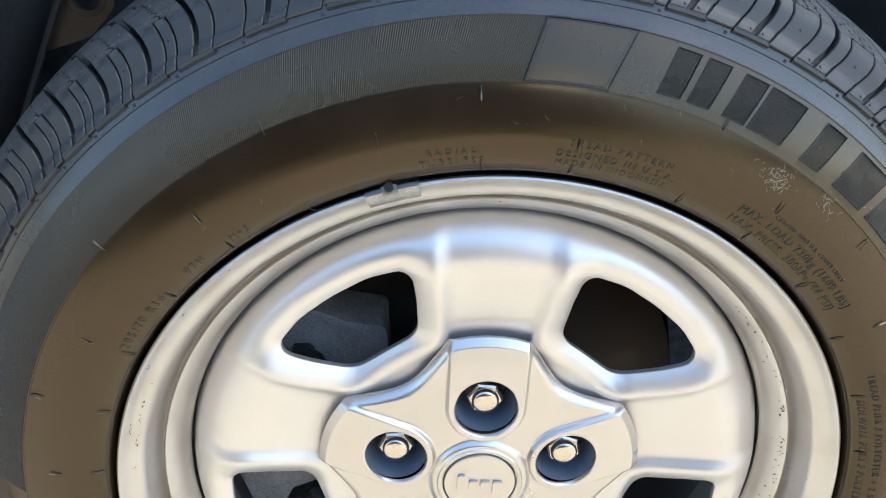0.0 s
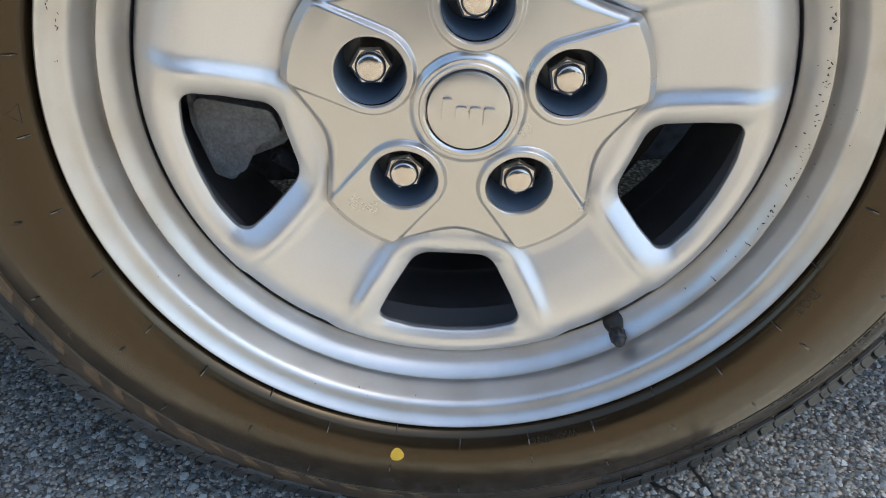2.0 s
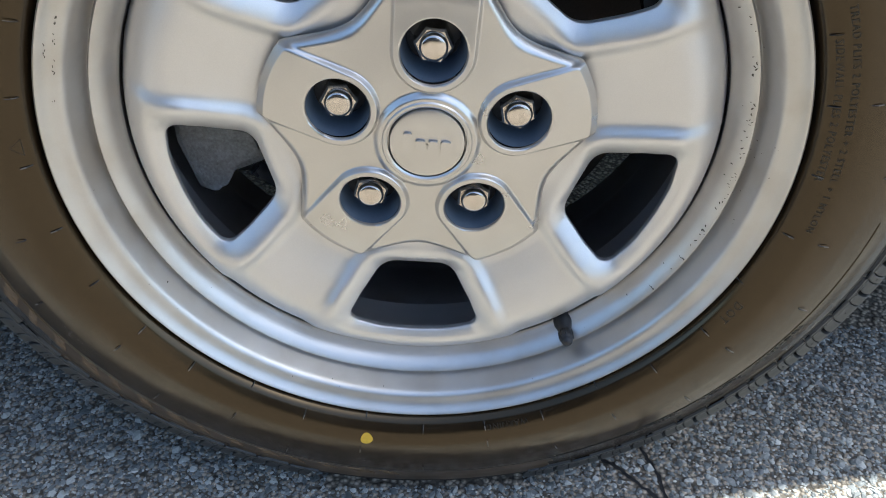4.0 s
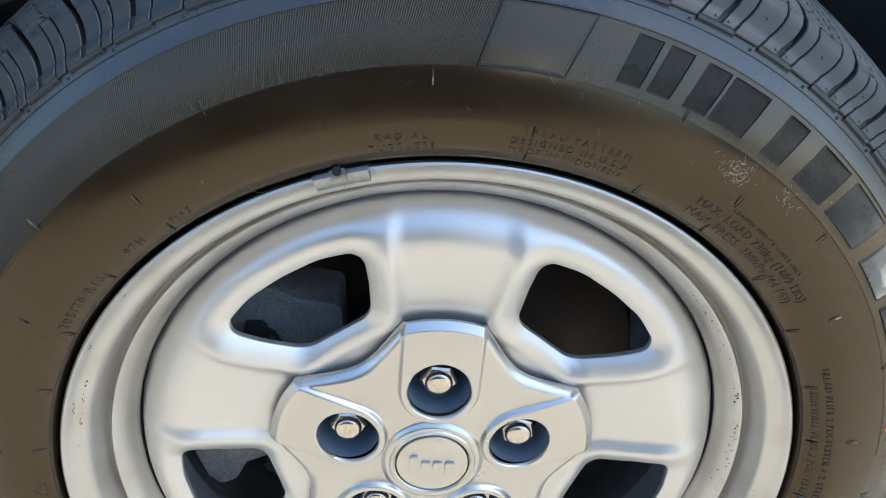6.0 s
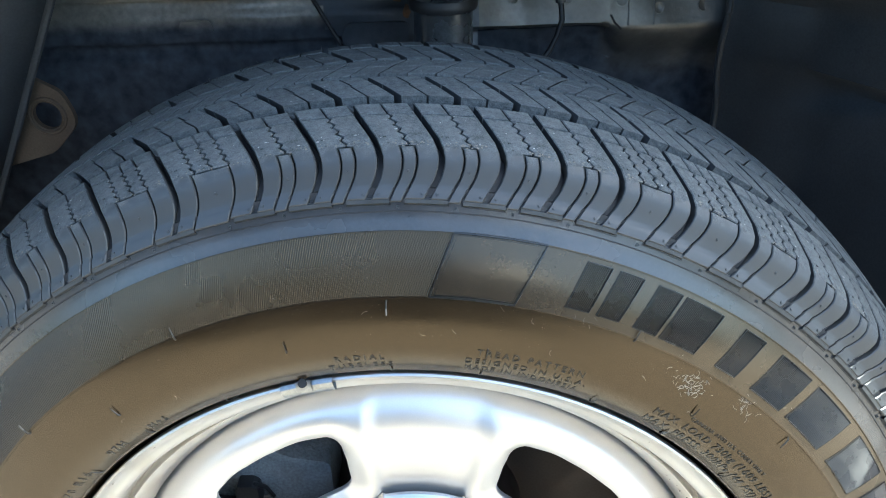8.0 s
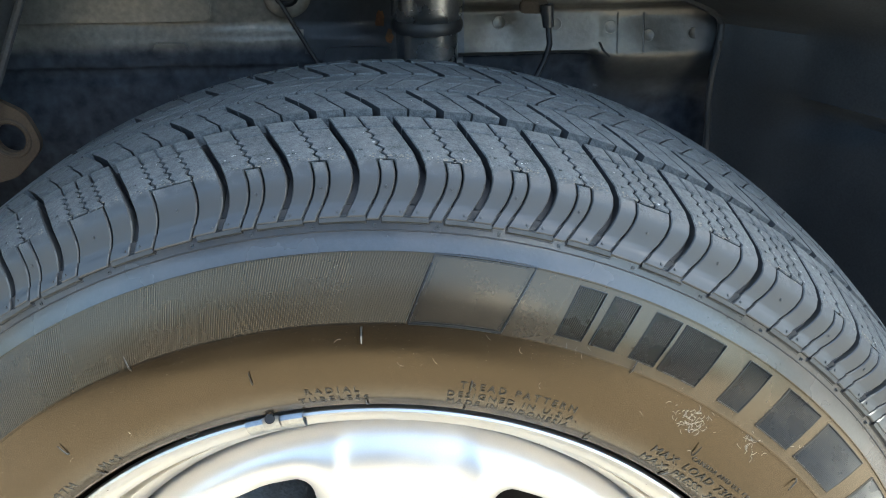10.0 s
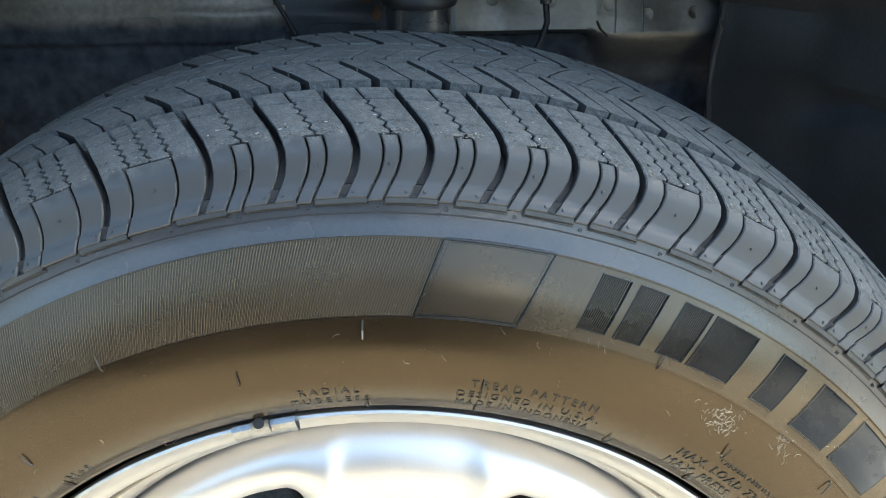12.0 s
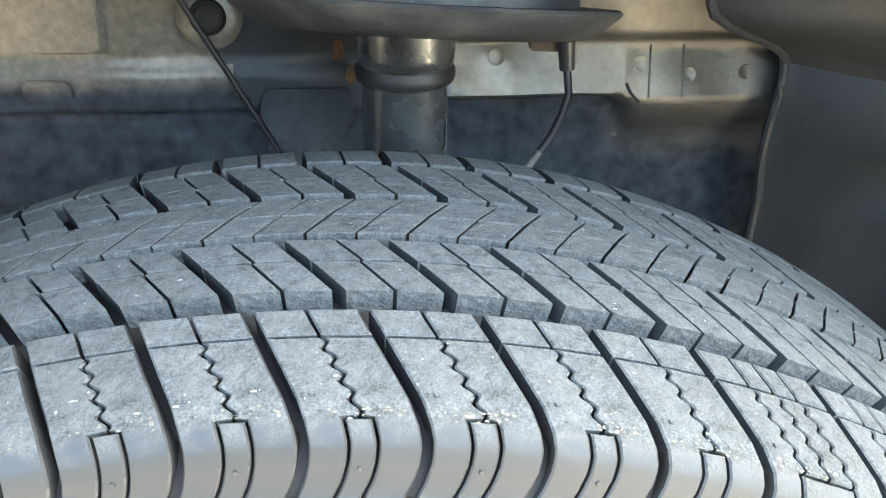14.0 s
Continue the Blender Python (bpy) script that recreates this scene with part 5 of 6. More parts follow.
def strut():
    s = thing("suspension_strut", "black suspension strut with wide spring seat", "strut", at=(0.018, 0.285, ZC))
    part("damper_tube", lathe("damper_tube", (0, 0, -0.06), (0.0, -0.02, 1), [(0, 0.0215), (0.415, 0.0215), (0.4155, 0.020)], M_STRUT, 40), s)
    part("collar", lathe("collar", (0, -0.0068, 0.342), (0.0, -0.02, 1), [(0, 0.0238), (0.002, 0.0248), (0.006, 0.0248), (0.020, 0.0248), (0.036, 0.0248)], M_STRUT, 40), s)
    part("clamp_ring", lathe("clamp_ring", (0, -0.0066, 0.333), (0.0, -0.02, 1), [(0, 0.0215), (0.001, 0.0246), (0.003, 0.0252), (0.006, 0.0252), (0.009, 0.0238)], M_BLACK, 40), s)
    part("spring_seat", lathe("spring_seat", (0.008, -0.030, 0.3635), (0.03, 0.19, 0.98), [(-0.002, 0.030), (0.0, 0.074), (0.003, 0.080), (0.009, 0.0875), (0.011, 0.0890), (0.0125, 0.0880), (0.0125, 0.0700), (0.026, 0.0690), (0.026, 0.06)], M_SEAT, 64), s, "dished black spring seat")
    part("seat_bolt", lathe("seat_bolt", (0.034, 0.010, 0.352), (0, 0.1, 1), [(0, 0.001), (0.0, 0.0032), (0.001, 0.0038), (0.006, 0.0038), (0.0065, 0.0050), (0.014, 0.0050)], M_RUST, 6, 20), s, "small tan bolt")
    coil = []
    for k in range(90):
        a = 2 * math.pi * k / 30
        coil.append((0.022 + 0.066 * math.cos(a), -0.03 + 0.066 * math.sin(a), 0.401 + 0.045 * k / 30))
    part("coil_spring", tube("coil_spring", coil, 0.0062, M_BLACK, 10), s)


strut()

# the body's side runs slightly across the steered wheel
YAW = 8.5
BODY = pose(0, 0, 0, 0, 0, YAW)


WELL = pose(0, 0.350, 0) @ pose(0, 0, 0, 0, 0, 4.5) @ pose(0, -0.350, 0)


def bp(x, y, z):
    return tuple(BODY @ Vector((x, y, z)))


def wp(x, y, z):
    return tuple(WELL @ Vector((x, y, z)))


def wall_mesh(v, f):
    """Dusty metal on the right, a blue-grey panel in the middle, grimy paint on the left; the shade low down is painted
    into both ends.
    """
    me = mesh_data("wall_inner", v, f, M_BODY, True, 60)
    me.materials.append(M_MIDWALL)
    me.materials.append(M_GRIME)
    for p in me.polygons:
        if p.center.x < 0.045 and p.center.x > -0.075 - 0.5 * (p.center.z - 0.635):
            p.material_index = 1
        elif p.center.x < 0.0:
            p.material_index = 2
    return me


def inner_wall():
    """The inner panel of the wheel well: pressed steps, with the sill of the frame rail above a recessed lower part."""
    def depth(x, z):
        y = 0.352
        zs = 0.634 - 0.007 * smooth(0.150, 0.168, x)
        right, left = smooth(0.00, 0.05, x), smooth(0.03, -0.02, x)
        joint = smooth(0.150, 0.180, x)
        y += 0.016 * smooth(zs, zs - 0.008 - 0.040 * joint, z) * right             # lower part steps back on one side
        fold = 0.622 - 0.48 * (x - 0.085)
        y += 0.45 * min(0.03, max(0.0, 0.630 - max(z, fold))) * right              # under the step it leans in, below the fold it leans out
        y -= 0.25 * min(0.08, max(0.0, fold - z)) * right
        y += 0.28 * min(0.032, max(0.0, z - zs)) * right                           # the strip above the step leans back
        y -= 0.008 * smooth(0.664, 0.672, z) * right
        y -= 0.004 * smooth(0.225, 0.255, x) ** 2 * smooth(0.60, 0.635, z)         # its end curls forward
        y -= 0.004 * smooth(0.660, 0.646, z) * left                                # the rail stands proud
        y += 0.10 * min(0.024, max(0.0, z - 0.629)) * left
        y += 0.005 * smooth(0.630, 0.624, z) * left
        y -= 0.005 * smooth(0.621, 0.613, z) * left
        y -= 0.003 * smooth(-0.148, -0.152, x) * smooth(0.660, 0.664, z)
        y -= 0.05 * smooth(0.69, 0.80, z)                                          # leans over towards the top
        y += 0.003 * math.sin(x * 23 + 1) * smooth(0.65, 0.70, z) + 0.0012 * math.sin(x * 61 + z * 40)
        return y
    xs = sorted(set([round(v, 4) for v in np.linspace(-0.62, 0.30, 110)] + [-0.152, -0.148, 0.150, 0.156, 0.162, 0.168]))
    zs = sorted(set([round(v, 4) for v in np.linspace(0.12, 0.86, 90)] + [round(v, 4) for v in np.arange(0.608, 0.676, 0.002)]))
    rows = [[wp(x, depth(x, z), z) for x in xs] for z in zs]
    v = [p for r in rows for p in r]
    k, f = len(xs), []
    for j in range(len(zs) - 1):
        for i in range(k - 1):
            f.append((j * k + i, j * k + i + 1, (j + 1) * k + i + 1, (j + 1) * k + i))
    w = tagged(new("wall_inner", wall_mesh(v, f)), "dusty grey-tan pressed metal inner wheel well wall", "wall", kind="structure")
    wm = w.modifiers.new("thick", 'SOLIDIFY')
    wm.thickness, wm.offset = 0.002, 1.0
    out = tuple(WELL.to_3x3() @ Vector((0, -1, 0.25)))
    # shallow pressed rings along the strip, and two bolts on the lapped plate
    for x, z, r in ((0.075, 0.656, 0.0056), (0.121, 0.654, 0.0052), (0.166, 0.651, 0.0054), (0.198, 0.644, 0.0052), (0.236, 0.645, 0.0050)):
        me = lathe("pressed_ring", wp(x, depth(x, z) - 0.0001, z), out, [(0, r), (0.0004, r * 0.97), (0.0005, r * 0.90), (0.0003, r * 0.80), (0.0002, r * 0.1)], M_BODY, 24, 50)
        part("pressed_ring", me, w)
    for x, z in ((-0.190, 0.677), (-0.161, 0.672), (0.21, 0.683)):
        me = lathe("bolt_head", wp(x, depth(x, z) + 0.001, z), out, [(0, 0.0055), (0.002, 0.0052), (0.0034, 0.004), (0.0038, 0.0008)], M_STRUT, 12, 40)
        part("bolt_head", me, w, "small bright bolt head")
    for x in (0.172, 0.194):
        part("weld_seam", tube("weld_seam", [wp(x, depth(x, z) - 0.0002, z) for z in (0.631, 0.640, 0.650, 0.662)], 0.0006, M_BODY, 6), w)
    part("weld_seam", tube("weld_seam", [wp(x, depth(x, z) - 0.0005, z) for x, z in ((0.157, 0.640), (0.160, 0.634), (0.166, 0.628))], 0.0009, M_BLACK, 6), w)
    for x, z, r in ((0.092, 0.610, 0.0085), (0.164, 0.597, 0.0028)):
        part("pressed_ring", lathe("pressed_ring", wp(x, depth(x, z) - 0.0001, z), out, [(0, r), (0.0006, r * 0.97), (0.0008, r * 0.90), (0.0004, r * 0.80), (0.0003, r * 0.1)], M_BODY, 24, 50), w)
    me = slab("slot_plug", rounded([(-0.015, -0.006), (0.015, -0.006), (0.012, 0.006), (-0.012, 0.006)], [0.004] * 4, 4), 0, 0.003, M_GRIME, 0.001, WELL @ pose(-0.182, depth(-0.182, 0.642) - 0.0012, 0.641, 90, 0, 0))
    part("slot_plug", me, w)
    me = slab("lap_plate", rounded([(-0.08, 0.0), (0.117, 0.0), (0.117, 0.10), (-0.08, 0.10)], [0.006] * 4, 4), 0, 0.0025, M_GRIME, 0.0008, WELL @ pose(-0.265, 0.3475, 0.663, 90, 0, 0))
    part("lap_plate", me, w)
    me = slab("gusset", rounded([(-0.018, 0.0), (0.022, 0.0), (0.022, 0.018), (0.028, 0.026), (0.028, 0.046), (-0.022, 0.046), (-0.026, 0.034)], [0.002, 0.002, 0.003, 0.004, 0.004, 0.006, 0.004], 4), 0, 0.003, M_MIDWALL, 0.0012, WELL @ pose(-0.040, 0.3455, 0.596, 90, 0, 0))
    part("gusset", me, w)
    rng = random.Random(17)
    for x, z, rx, rz in ((-0.020, 0.658, 0.0035, 0.012), (-0.013, 0.648, 0.004, 0.006)):
        blot = [(rx * rng.uniform(0.55, 1.2) * math.cos(k * 0.45), rz * rng.uniform(0.7, 1.15) * math.sin(k * 0.45)) for k in range(14)]
        part("rust_blister", slab("rust_blister", blot, 0, 0.0005, M_BLISTER, 0.0002, WELL @ pose(x, depth(x, z) - 0.0004, z, 90, 0, 0)), w, "orange rust blister")


inner_wall()


def liner():
    """The black plastic arch over the tyre, and the upright shell at one end of the well."""
    rows = []
    for k in range(81):
        a = -8 + 196 * k / 80
        rows.append([bp((0.525 - 0.02 * smooth(0.03, 0.08, y)) * math.cos(radians(a)), y, ZC + 0.005 + (0.525 - 0.02 * smooth(0.03, 0.08, y)) * math.sin(radians(a))) for y in np.linspace(0.022, 0.42, 14)])
    shells = [("wheel_arch_liner", rows, "dusty black plastic wheel arch liner")]
    bend_line = [(0.238, 0.356), (0.246, 0.350), (0.258, 0.338), (0.285, 0.310), (0.325, 0.255), (0.365, 0.180), (0.400, 0.100), (0.430, 0.010)]
    plan = [(float(np.interp(u, range(8), [p[0] for p in bend_line])), float(np.interp(u, range(8), [p[1] for p in bend_line]))) for u in np.linspace(0, 7, 43)]
    rows = []
    for z in np.linspace(0.33, 0.78, 70):
        bend = 0.010 + 0.003 * smooth(0.615, 0.655, z) + 0.004 * smooth(0.60, 0.56, z)
        lip = smooth(0.656, 0.702, z)                                            # the top folds over the end of the strip
        rows.append([(x + bend * (0.5 + 0.5 * smooth(0.2, 0.37, y)) + 0.014 * smooth(0.612, 0.600, z) * smooth(0.355, 0.30, y) - 0.075 * lip * smooth(0.22, 0.37, y) + 0.009 * smooth(-0.006, 0.006, z - 0.640 + 0.28 * (y - 0.10)) * smooth(0.345, 0.30, y), y + 0.004 * smooth(0.645, 0.655, z) - 0.055 * lip * smooth(0.22, 0.37, y), z) for x, y in plan])
    shells.append(("splash_shield", rows, "dark matt plastic splash shield in the wheel well"))
    plan = [(-0.480, -0.005), (-0.435, 0.080), (-0.375, 0.160), (-0.330, 0.210), (-0.312, 0.232)]
    shells.append(("splash_shield", [[(x + ((z - 0.579) * 0.52 + 0.012) * smooth(-0.44, -0.312, x), y, z) for x, y in plan] for z in np.linspace(0.33, 0.78, 20)], "dark matt plastic splash shield in the wheel well"))
    for name, rows, label in shells:
        ob = tagged(new(name, grid_mesh(name, rows, M_SHIELD, 40)), label, "arch liner")
        m = ob.modifiers.new("thick", 'SOLIDIFY')
        m.thickness, m.offset = 0.003, 1.0
        if name == "splash_shield":
            edge = [row[0] if rows[0][0][0] > 0 else row[-1] for row in rows]
            part("rolled_edge", tube("rolled_edge", edge, 0.003, M_SHIELD, 8), ob)


liner()


def cables():
    h = thing("brake_hose", "black hose hanging from a bracket on the inner wall", "hose")
    pts = [(0.106, 0.318, 0.678), (0.108, 0.318, 0.662), (0.109, 0.312, 0.650), (0.105, 0.306, 0.640), (0.099, 0.299, 0.630), (0.088, 0.290, 0.619), (0.074, 0.280, 0.603), (0.060, 0.272, 0.58)]
    part("hose", tube("hose", pts, 0.0022, M_BLACK, 12), h)
    part("dusty_sleeve", tube("dusty_sleeve", [Vector(pts[4]).lerp(Vector(pts[5]), 0.65), pts[5], Vector(pts[5]).lerp(Vector(pts[6]), 0.5)], 0.0023, M_CHALK, 10), h, "pale scuffed end of the hose")
    part("ferrule", tube("ferrule", [pts[0], pts[1]], [0.0050, 0.0042], M_DARKMETAL, 14), h, "grey metal ferrule")
    part("bracket", slab("bracket", rounded([(-0.016, -0.004), (0.006, -0.004), (0.006, 0.006), (-0.016, 0.006)], [0.003] * 4, 3), 0, 0.004, M_RUST, 0.001, pose(0.102, 0.324, 0.675, 90, 0, 0)), h, "small rusty bracket")
    w = thing("sensor_wire", "thin black wire across the inner wall", "wire")
    part("wire", tube("wire", [(-0.128, 0.330, 0.735), (-0.102, 0.333, 0.6925), (-0.081, 0.333, 0.654), (-0.056, 0.331, 0.609), (-0.03, 0.325, 0.56)], 0.0017, M_BLACK, 10), w)
    part("boss", lathe("boss", wp(-0.090, 0.3465, 0.683), tuple(WELL.to_3x3() @ Vector((0, -1, 0.2))), [(-0.003, 0.0185), (-0.0005, 0.0165), (0.0008, 0.013), (0.0012, 0.0098)], M_GRIME, 32, 60), w, "pressed tan boss round the grommet")
    part("grommet", lathe("grommet", wp(-0.090, 0.3435, 0.683), tuple(WELL.to_3x3() @ Vector((0, -1, 0.2))), [(0, 0.010), (0.002, 0.0095), (0.0030, 0.0082), (0.0025, 0.0070), (0.0012, 0.0066)], M_GROOVE, 24, 50), w)


cables()


def side_bracket():
    """A flat steel bracket with a hole, at the front of the well."""
    b = thing("steel_bracket", "tan rusty steel bracket with a round hole", "bracket")
    outl = rounded([(-0.045, -0.05), (0.005, -0.035), (0.028, -0.012), (0.020, 0.012), (-0.020, 0.034), (-0.045, 0.034)], [0.006, 0.01, 0.014, 0.014, 0.008, 0.006], 6)
    n = 48
    out = resample(outl, n)
    hole = [Vector((0.006 + 0.0105 * math.cos(2 * math.pi * k / n), -0.006 + 0.0105 * math.sin(2 * math.pi * k / n))) for k in range(n)]
    j0 = min(range(n), key=lambda j: (hole[0] - out[j]).length)
    area = sum(out[i - 1].x * out[i].y - out[i].x * out[i - 1].y for i in range(n))
    loop = [out[(j0 + k) % n] if area > 0 else out[(j0 - k) % n] for k in range(n)]
    T = pose(-0.2800, 0.250, 0.606, 90, 0, 0)
    v = [T @ Vector((p.x, p.y, z)) for z in (0.0, 0.005) for p in loop + hole]
    f = []
    for k in range(n):
        k2 = (k + 1) % n
        f += [(k, k2, n + k2, n + k), (2 * n + k, 2 * n + k2, 3 * n + k2, 3 * n + k), (k, k2, 2 * n + k2, 2 * n + k), (n + k, n + k2, 3 * n + k2, 3 * n + k)]
    part("plate", mesh_data("plate", v, f, M_RUST, True, 40), b)
    part("bead", tube("bead", [T @ Vector((h.x * 1.0 + (h.x - 0.006) * 0.25, h.y + (h.y + 0.006) * 0.25, 0.005)) for h in hole + hole[:1]], 0.0016, M_RUST, 8, False), b)


side_bracket()


def body_shell():
    """The side of the car outside the view: it shades the wheel."""
    n, arch = 72, 0.53
    zb, zt = 0.28, 1.02
    # side panel with the arch cut out, as a strip from the arch to a rectangle
    ys = 0.012
    inner, outer = [], []
    for k in range(n + 1):
        a = -7 + 194 * k / n
        ca, sa = math.cos(radians(a)), math.sin(radians(a))
        inner.append((arch * ca, arch * sa + ZC + 0.005))
        t = 1e9
        if ca > 1e-6: t = min(t, 2.6 / ca)
        if ca < -1e-6: t = min(t, -1.1 / ca)
        if sa > 1e-6: t = min(t, (zt - ZC) / sa)
        if sa < -1e-6: t = min(t, (zb - ZC) / sa)
        outer.append((t * ca, ZC + t * sa))
    loops = [[bp(x, ys + 0.020, z) for x, z in [(arch_x * 0.985, (arch_z - ZC) * 0.985 + ZC) for arch_x, arch_z in inner]], [bp(x, ys - 0.002, z) for x, z in inner], [bp(x, ys, z) for x, z in outer]]
    body = thing("car_body", "dark painted car fender above the wheel", "car body", kind="structure")
    side = part("fender", grid_mesh("fender", loops, M_PAINTBODY, 40), body)
    m = side.modifiers.new("thick", 'SOLIDIFY')
    m.thickness, m.offset = 0.004, 1.0
    hood = slab("hood", [(-1.1, -0.022), (2.6, -0.022), (2.6, 1.5), (-1.1, 1.5)], 1.021, 1.045, M_PAINTBODY, 0.006, BODY)
    part("hood", hood, body)
    under = slab("floor_pan", [(0.62, 0.02), (2.6, 0.02), (2.6, 1.5), (0.62, 1.5)], 0.24, 0.26, M_BLACK, 0, BODY)
    part("floor_pan", under, body)
    part("floor_pan", slab("engine_bay", [(-1.1, 0.42), (0.61, 0.42), (0.61, 1.5), (-1.1, 1.5)], 0.24, 0.26, M_BLACK, 0, BODY), body)
    for x in (-1.1, 2.6):
        part("end_panel", slab("end_panel", [(x, -0.04), (x + 0.01, -0.04), (x + 0.01, 1.5), (x, 1.5)], 0.262, 1.02, M_PAINTBODY, 0, BODY), body)
    part("far_panel", slab("far_panel", [(-1.1, 1.5), (2.6, 1.5), (2.6, 1.51), (-1.1, 1.51)], 0.262, 1.02, M_PAINTBODY, 0, BODY), body)


body_shell()


# ---------------------------------------------------------------- unseen surroundings, added for reflections
def unseen_car():
    """An unseen dark car, added where the glossy tyre and wheel mirror something dark."""
    car = thing("unseen_car", "added unseen dark graphite sport utility car, mirrored in the tyre", "car", at=(-1.15, -2.40, 0))
    half, wide = 2.2, 1.75
    # cross sections along the car: (x, height of the sill, of the waist, of the top, how far the top leans in)
    secs = [(-half, 0.42, 0.66, 0.70, 0.10), (-2.05, 0.26, 0.78, 0.84, 0.08), (-1.2, 0.22, 0.92, 0.98, 0.07), (-0.75, 0.22, 0.95, 1.10, 0.10), (-0.1, 0.22, 0.97, 1.46, 0.24),
            (0.7, 0.22, 0.98, 1.50, 0.25), (1.35, 0.22, 0.98, 1.48, 0.24), (1.90, 0.24, 0.98, 1.40, 0.22), (2.12, 0.28, 0.96, 1.12, 0.16), (half, 0.42, 0.90, 0.96, 0.12)]
    rows = []
    for x, z0, z1, z2, inset in secs:
        z1, z2 = 1.15 * z1, 1.18 * z2
        side = [(0.06, z0), (0.0, z0 + 0.16), (-0.012, (z0 + z1) / 2), (0.012, z1), (inset, z2 - 0.03), (inset + 0.07, z2)]
        rows.append([(x, -d, z) for d, z in side] + [(x, -wide + d, z) for d, z in reversed(side)])
    body = grid_mesh("body", rows, M_UNSEENCAR, 50, wrap=True)
    part("body", body, car)
    for x0, x1, lean in ((-0.66, 0.25, 0.42), (0.33, 1.22, -0.05), (1.28, 1.68, -0.26)):
        glass = slab("side_window", rounded([(x0, 0.0), (x1, 0.0), (x1 + min(0, lean), 0.48), (x0 + max(0, lean), 0.48)], [0.03] * 4, 4), 0.0, 0.006, M_TINTED, 0.001, pose(0, -0.004, 1.15, 90, 0, 0) @ pose(0, 0, 0, -24, 0, 0))
        part("side_window", glass, car, "tinted side window")
    tyre_me = lathe("wheel", (0, 0, 0), (0, 1, 0), [(-0.20, 0.20), (-0.20, 0.30), (-0.18, 0.325), (-0.02, 0.325), (0.0, 0.30), (0.005, 0.215), (-0.02, 0.20), (-0.03, 0.08), (-0.01, 0.05), (-0.01, 0.005)], M_SHOULDER, 40, 40)
    for x in (-1.38, 1.32):
        for y in (0.012, -wide + 0.19):
            part("wheel", tyre_me, car, "black wheel", pose(x, y, 0.325))
    for x in (0.30, 1.24):
        part("door_handle", slab("door_handle", rounded([(-0.09, -0.014), (0.09, -0.014), (0.09, 0.014), (-0.09, 0.014)], [0.01] * 4, 4), 0, 0.03, M_UNSEENCAR, 0.006, pose(x - 0.16, 0.016, 0.99, 90, 0, 0)), car)
    part("mirror", lathe("mirror", (-0.62, 0.10, 1.18), (1, 0.1, 0), [(-0.06, 0.02), (-0.04, 0.07), (0.02, 0.09), (0.06, 0.085), (0.062, 0.01)], M_UNSEENCAR, 20, 40), car)


unseen_car()


def treeline():
    """An unseen far belt of trees, added to close the lot and darken the mirrored horizon all round."""
    rng = random.Random(77)
    rows = [[], [], [], [], []]
    n = 360
    tops = [5.2 + 1.5 * math.sin(k * 0.21) + 1.0 * math.sin(k * 0.083 + 2) + rng.uniform(-0.7, 0.7) for k in range(n)]
    for k in range(n):
        a = 2 * math.pi * k / n
        for j, fr in enumerate((0.0, 0.3, 0.6, 0.85, 1.0)):
            r = 62 + 3.0 * math.sin(k * 0.35 + j) + rng.uniform(-0.8, 0.8) + 2.0 * fr
            rows[j].append((r * math.cos(a), r * math.sin(a), tops[k] * fr))
    tagged(new("backdrop_trees", grid_mesh("backdrop_trees", rows, M_TREES, 20, wrap=True)), "added unseen belt of dark green trees round the lot", "trees", kind="structure")


treeline()


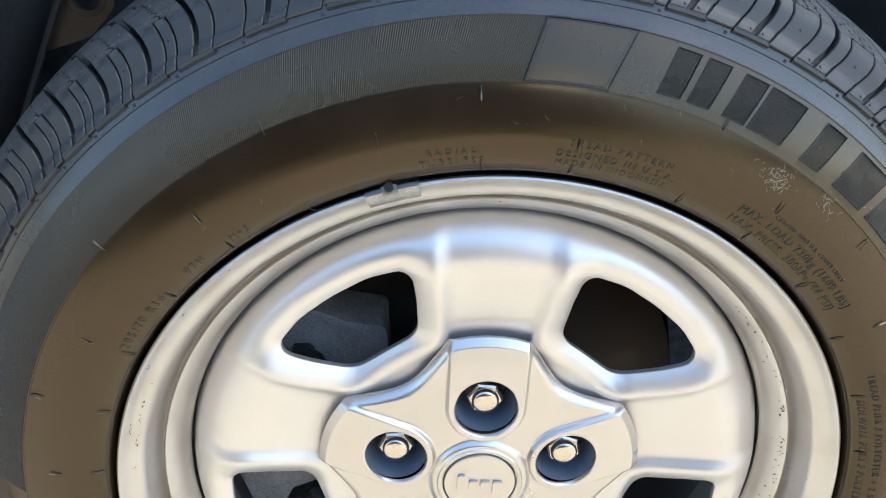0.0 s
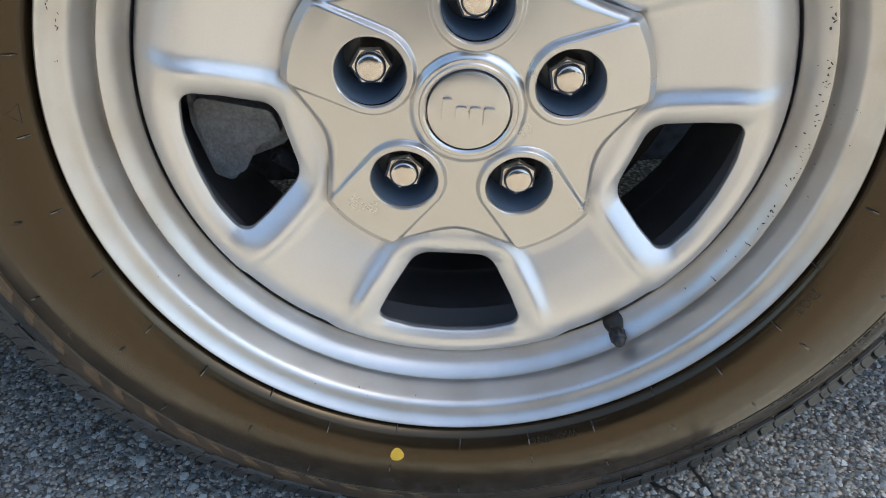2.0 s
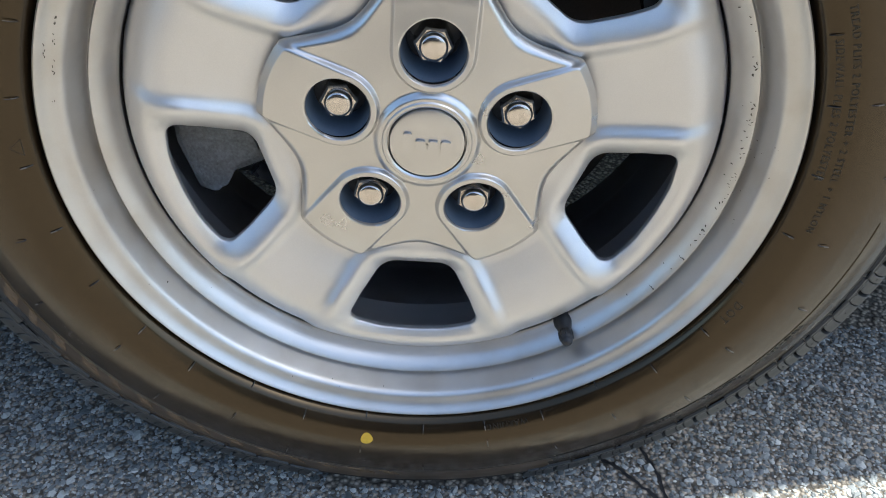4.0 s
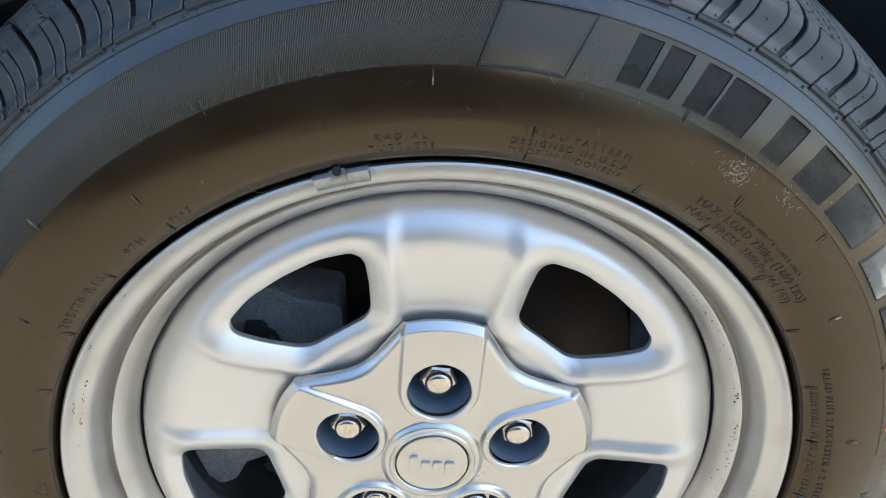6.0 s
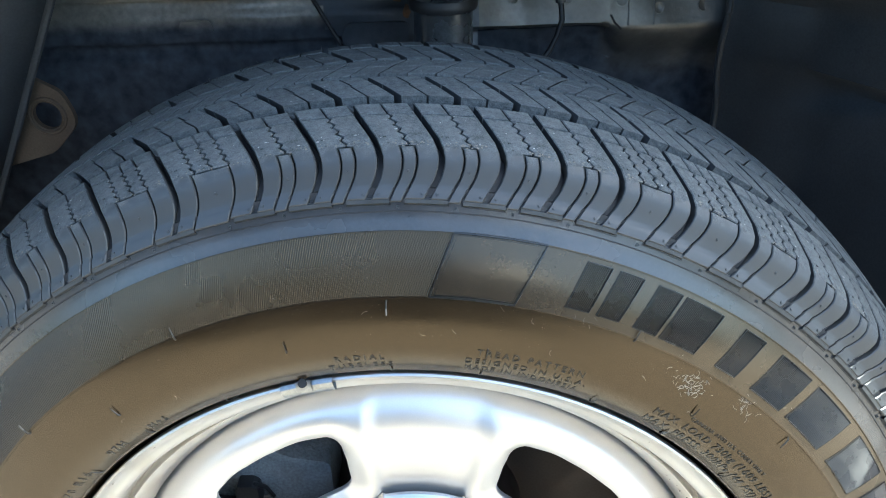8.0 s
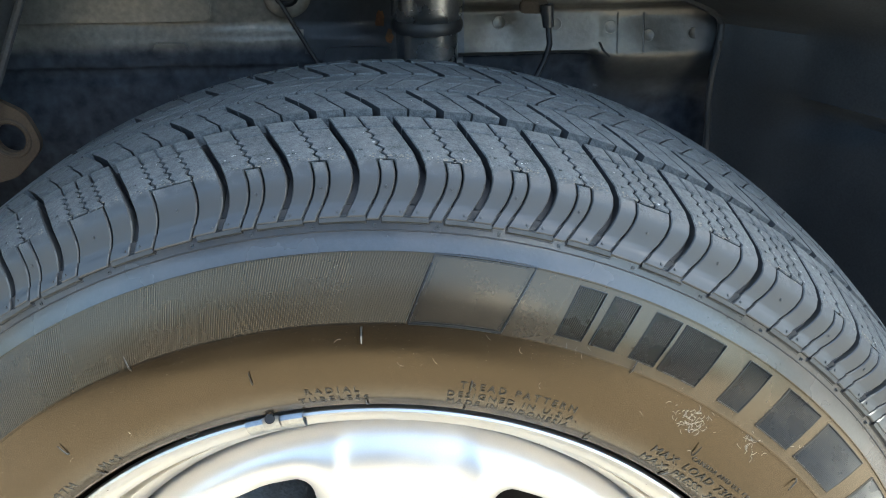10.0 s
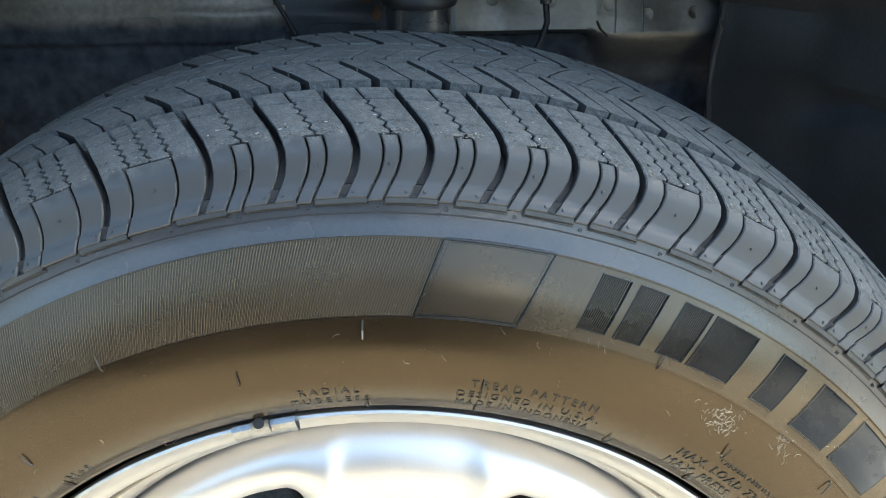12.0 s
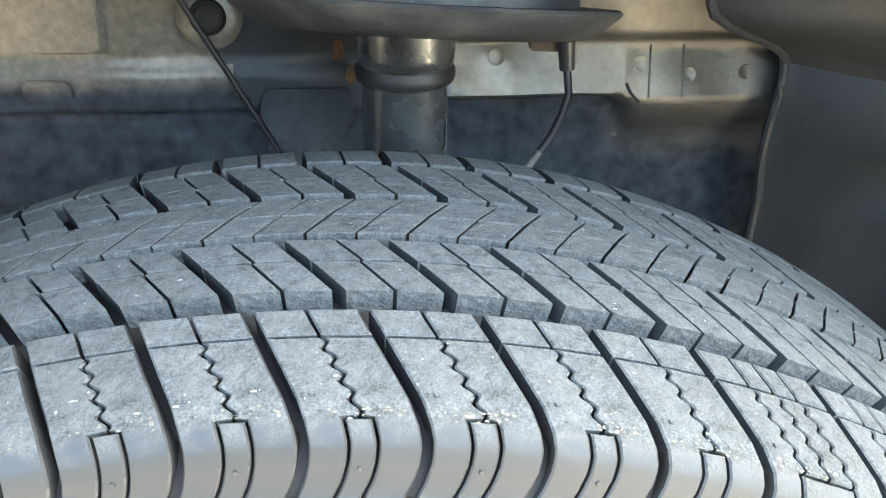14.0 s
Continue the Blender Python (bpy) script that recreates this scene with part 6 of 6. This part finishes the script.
# ---------------------------------------------------------------- small things on the tread
def tread_hairs():
    """Rubber vent hairs left on the inner blocks."""
    rng = random.Random(21)
    for k in range(26):
        a = rng.uniform(72, 112)
        q = q_of(rng.uniform(0.126, 0.165))
        (y, r), (ny, nr) = crown(q), crown_normal(q)
        ln = rng.uniform(0.0009, 0.0021)
        base = Vector(pol(r - 0.0005, a, y))
        tip = Vector(pol(r + ln, a + rng.uniform(-0.25, 0.25), y + rng.uniform(-0.001, 0.001)))
        part("vent_hair", tube("vent_hair", [base, base.lerp(tip, 0.6), tip], [0.00028, 0.00022, 0.0001], M_SHOULDER, 5), tyre)


tread_hairs()


def shoulder_dust():
    """Tan dust rubbed along the edge between the worn tread and the moulded shoulder."""
    rng = random.Random(31)
    v, f = [], []
    for pos, x in PITCHES:
        if not 40 < pos % 360 < 145:
            continue
        wid = radians(x) * REF
        c, spread = rng.uniform(0.2, 0.8), rng.uniform(0.15, 0.4)
        for k in range(26):
            q = QS + rng.gauss(0.0006, 0.0010)
            fr = min(0.93, max(0.07, rng.gauss(c, spread)))
            s = SH(q) + SH_HALF(q) + 0.0005 + fr * (wid - 2 * SH_HALF(q) - 0.001)
            fleck(v, f, rng, q, pos - math.degrees(s / REF), rng.uniform(0.00012, 0.00042), 1.7)
    tagged(part("road_dust", mesh_data("road_dust", v, f, M_DUST), tyre, "tan road dust along the tread edge"), kind="stuff")


shoulder_dust()


def rim_specks():
    """Small dark specks of dirt stuck on the rim and the disc."""
    rng = random.Random(8)
    v, f = [], []
    for k in range(110):
        side = rng.random()
        a = rng.gauss(5, 28) if side < 0.6 else rng.uniform(-180, 180)
        t = rng.gauss(0.80, 0.12) if side < 0.6 else rng.uniform(0.1, 0.95)
        t = min(0.97, max(0.05, t))
        sz = rng.uniform(0.00018, 0.0005)
        b = len(v)
        for i in range(5):
            w = 2 * math.pi * i / 5
            v.append(rim_point(min(0.99, max(0.01, t + sz * math.cos(w) / 0.04)), a + math.degrees(sz * math.sin(w) / 0.205), 0.00025))
        f.append(tuple(range(b, b + 5)))
    tagged(part("dirt_speck", mesh_data("dirt_speck", v, f, M_SCRATCH), wheel, "small dark dirt specks on the rim"), kind="stuff")


rim_specks()
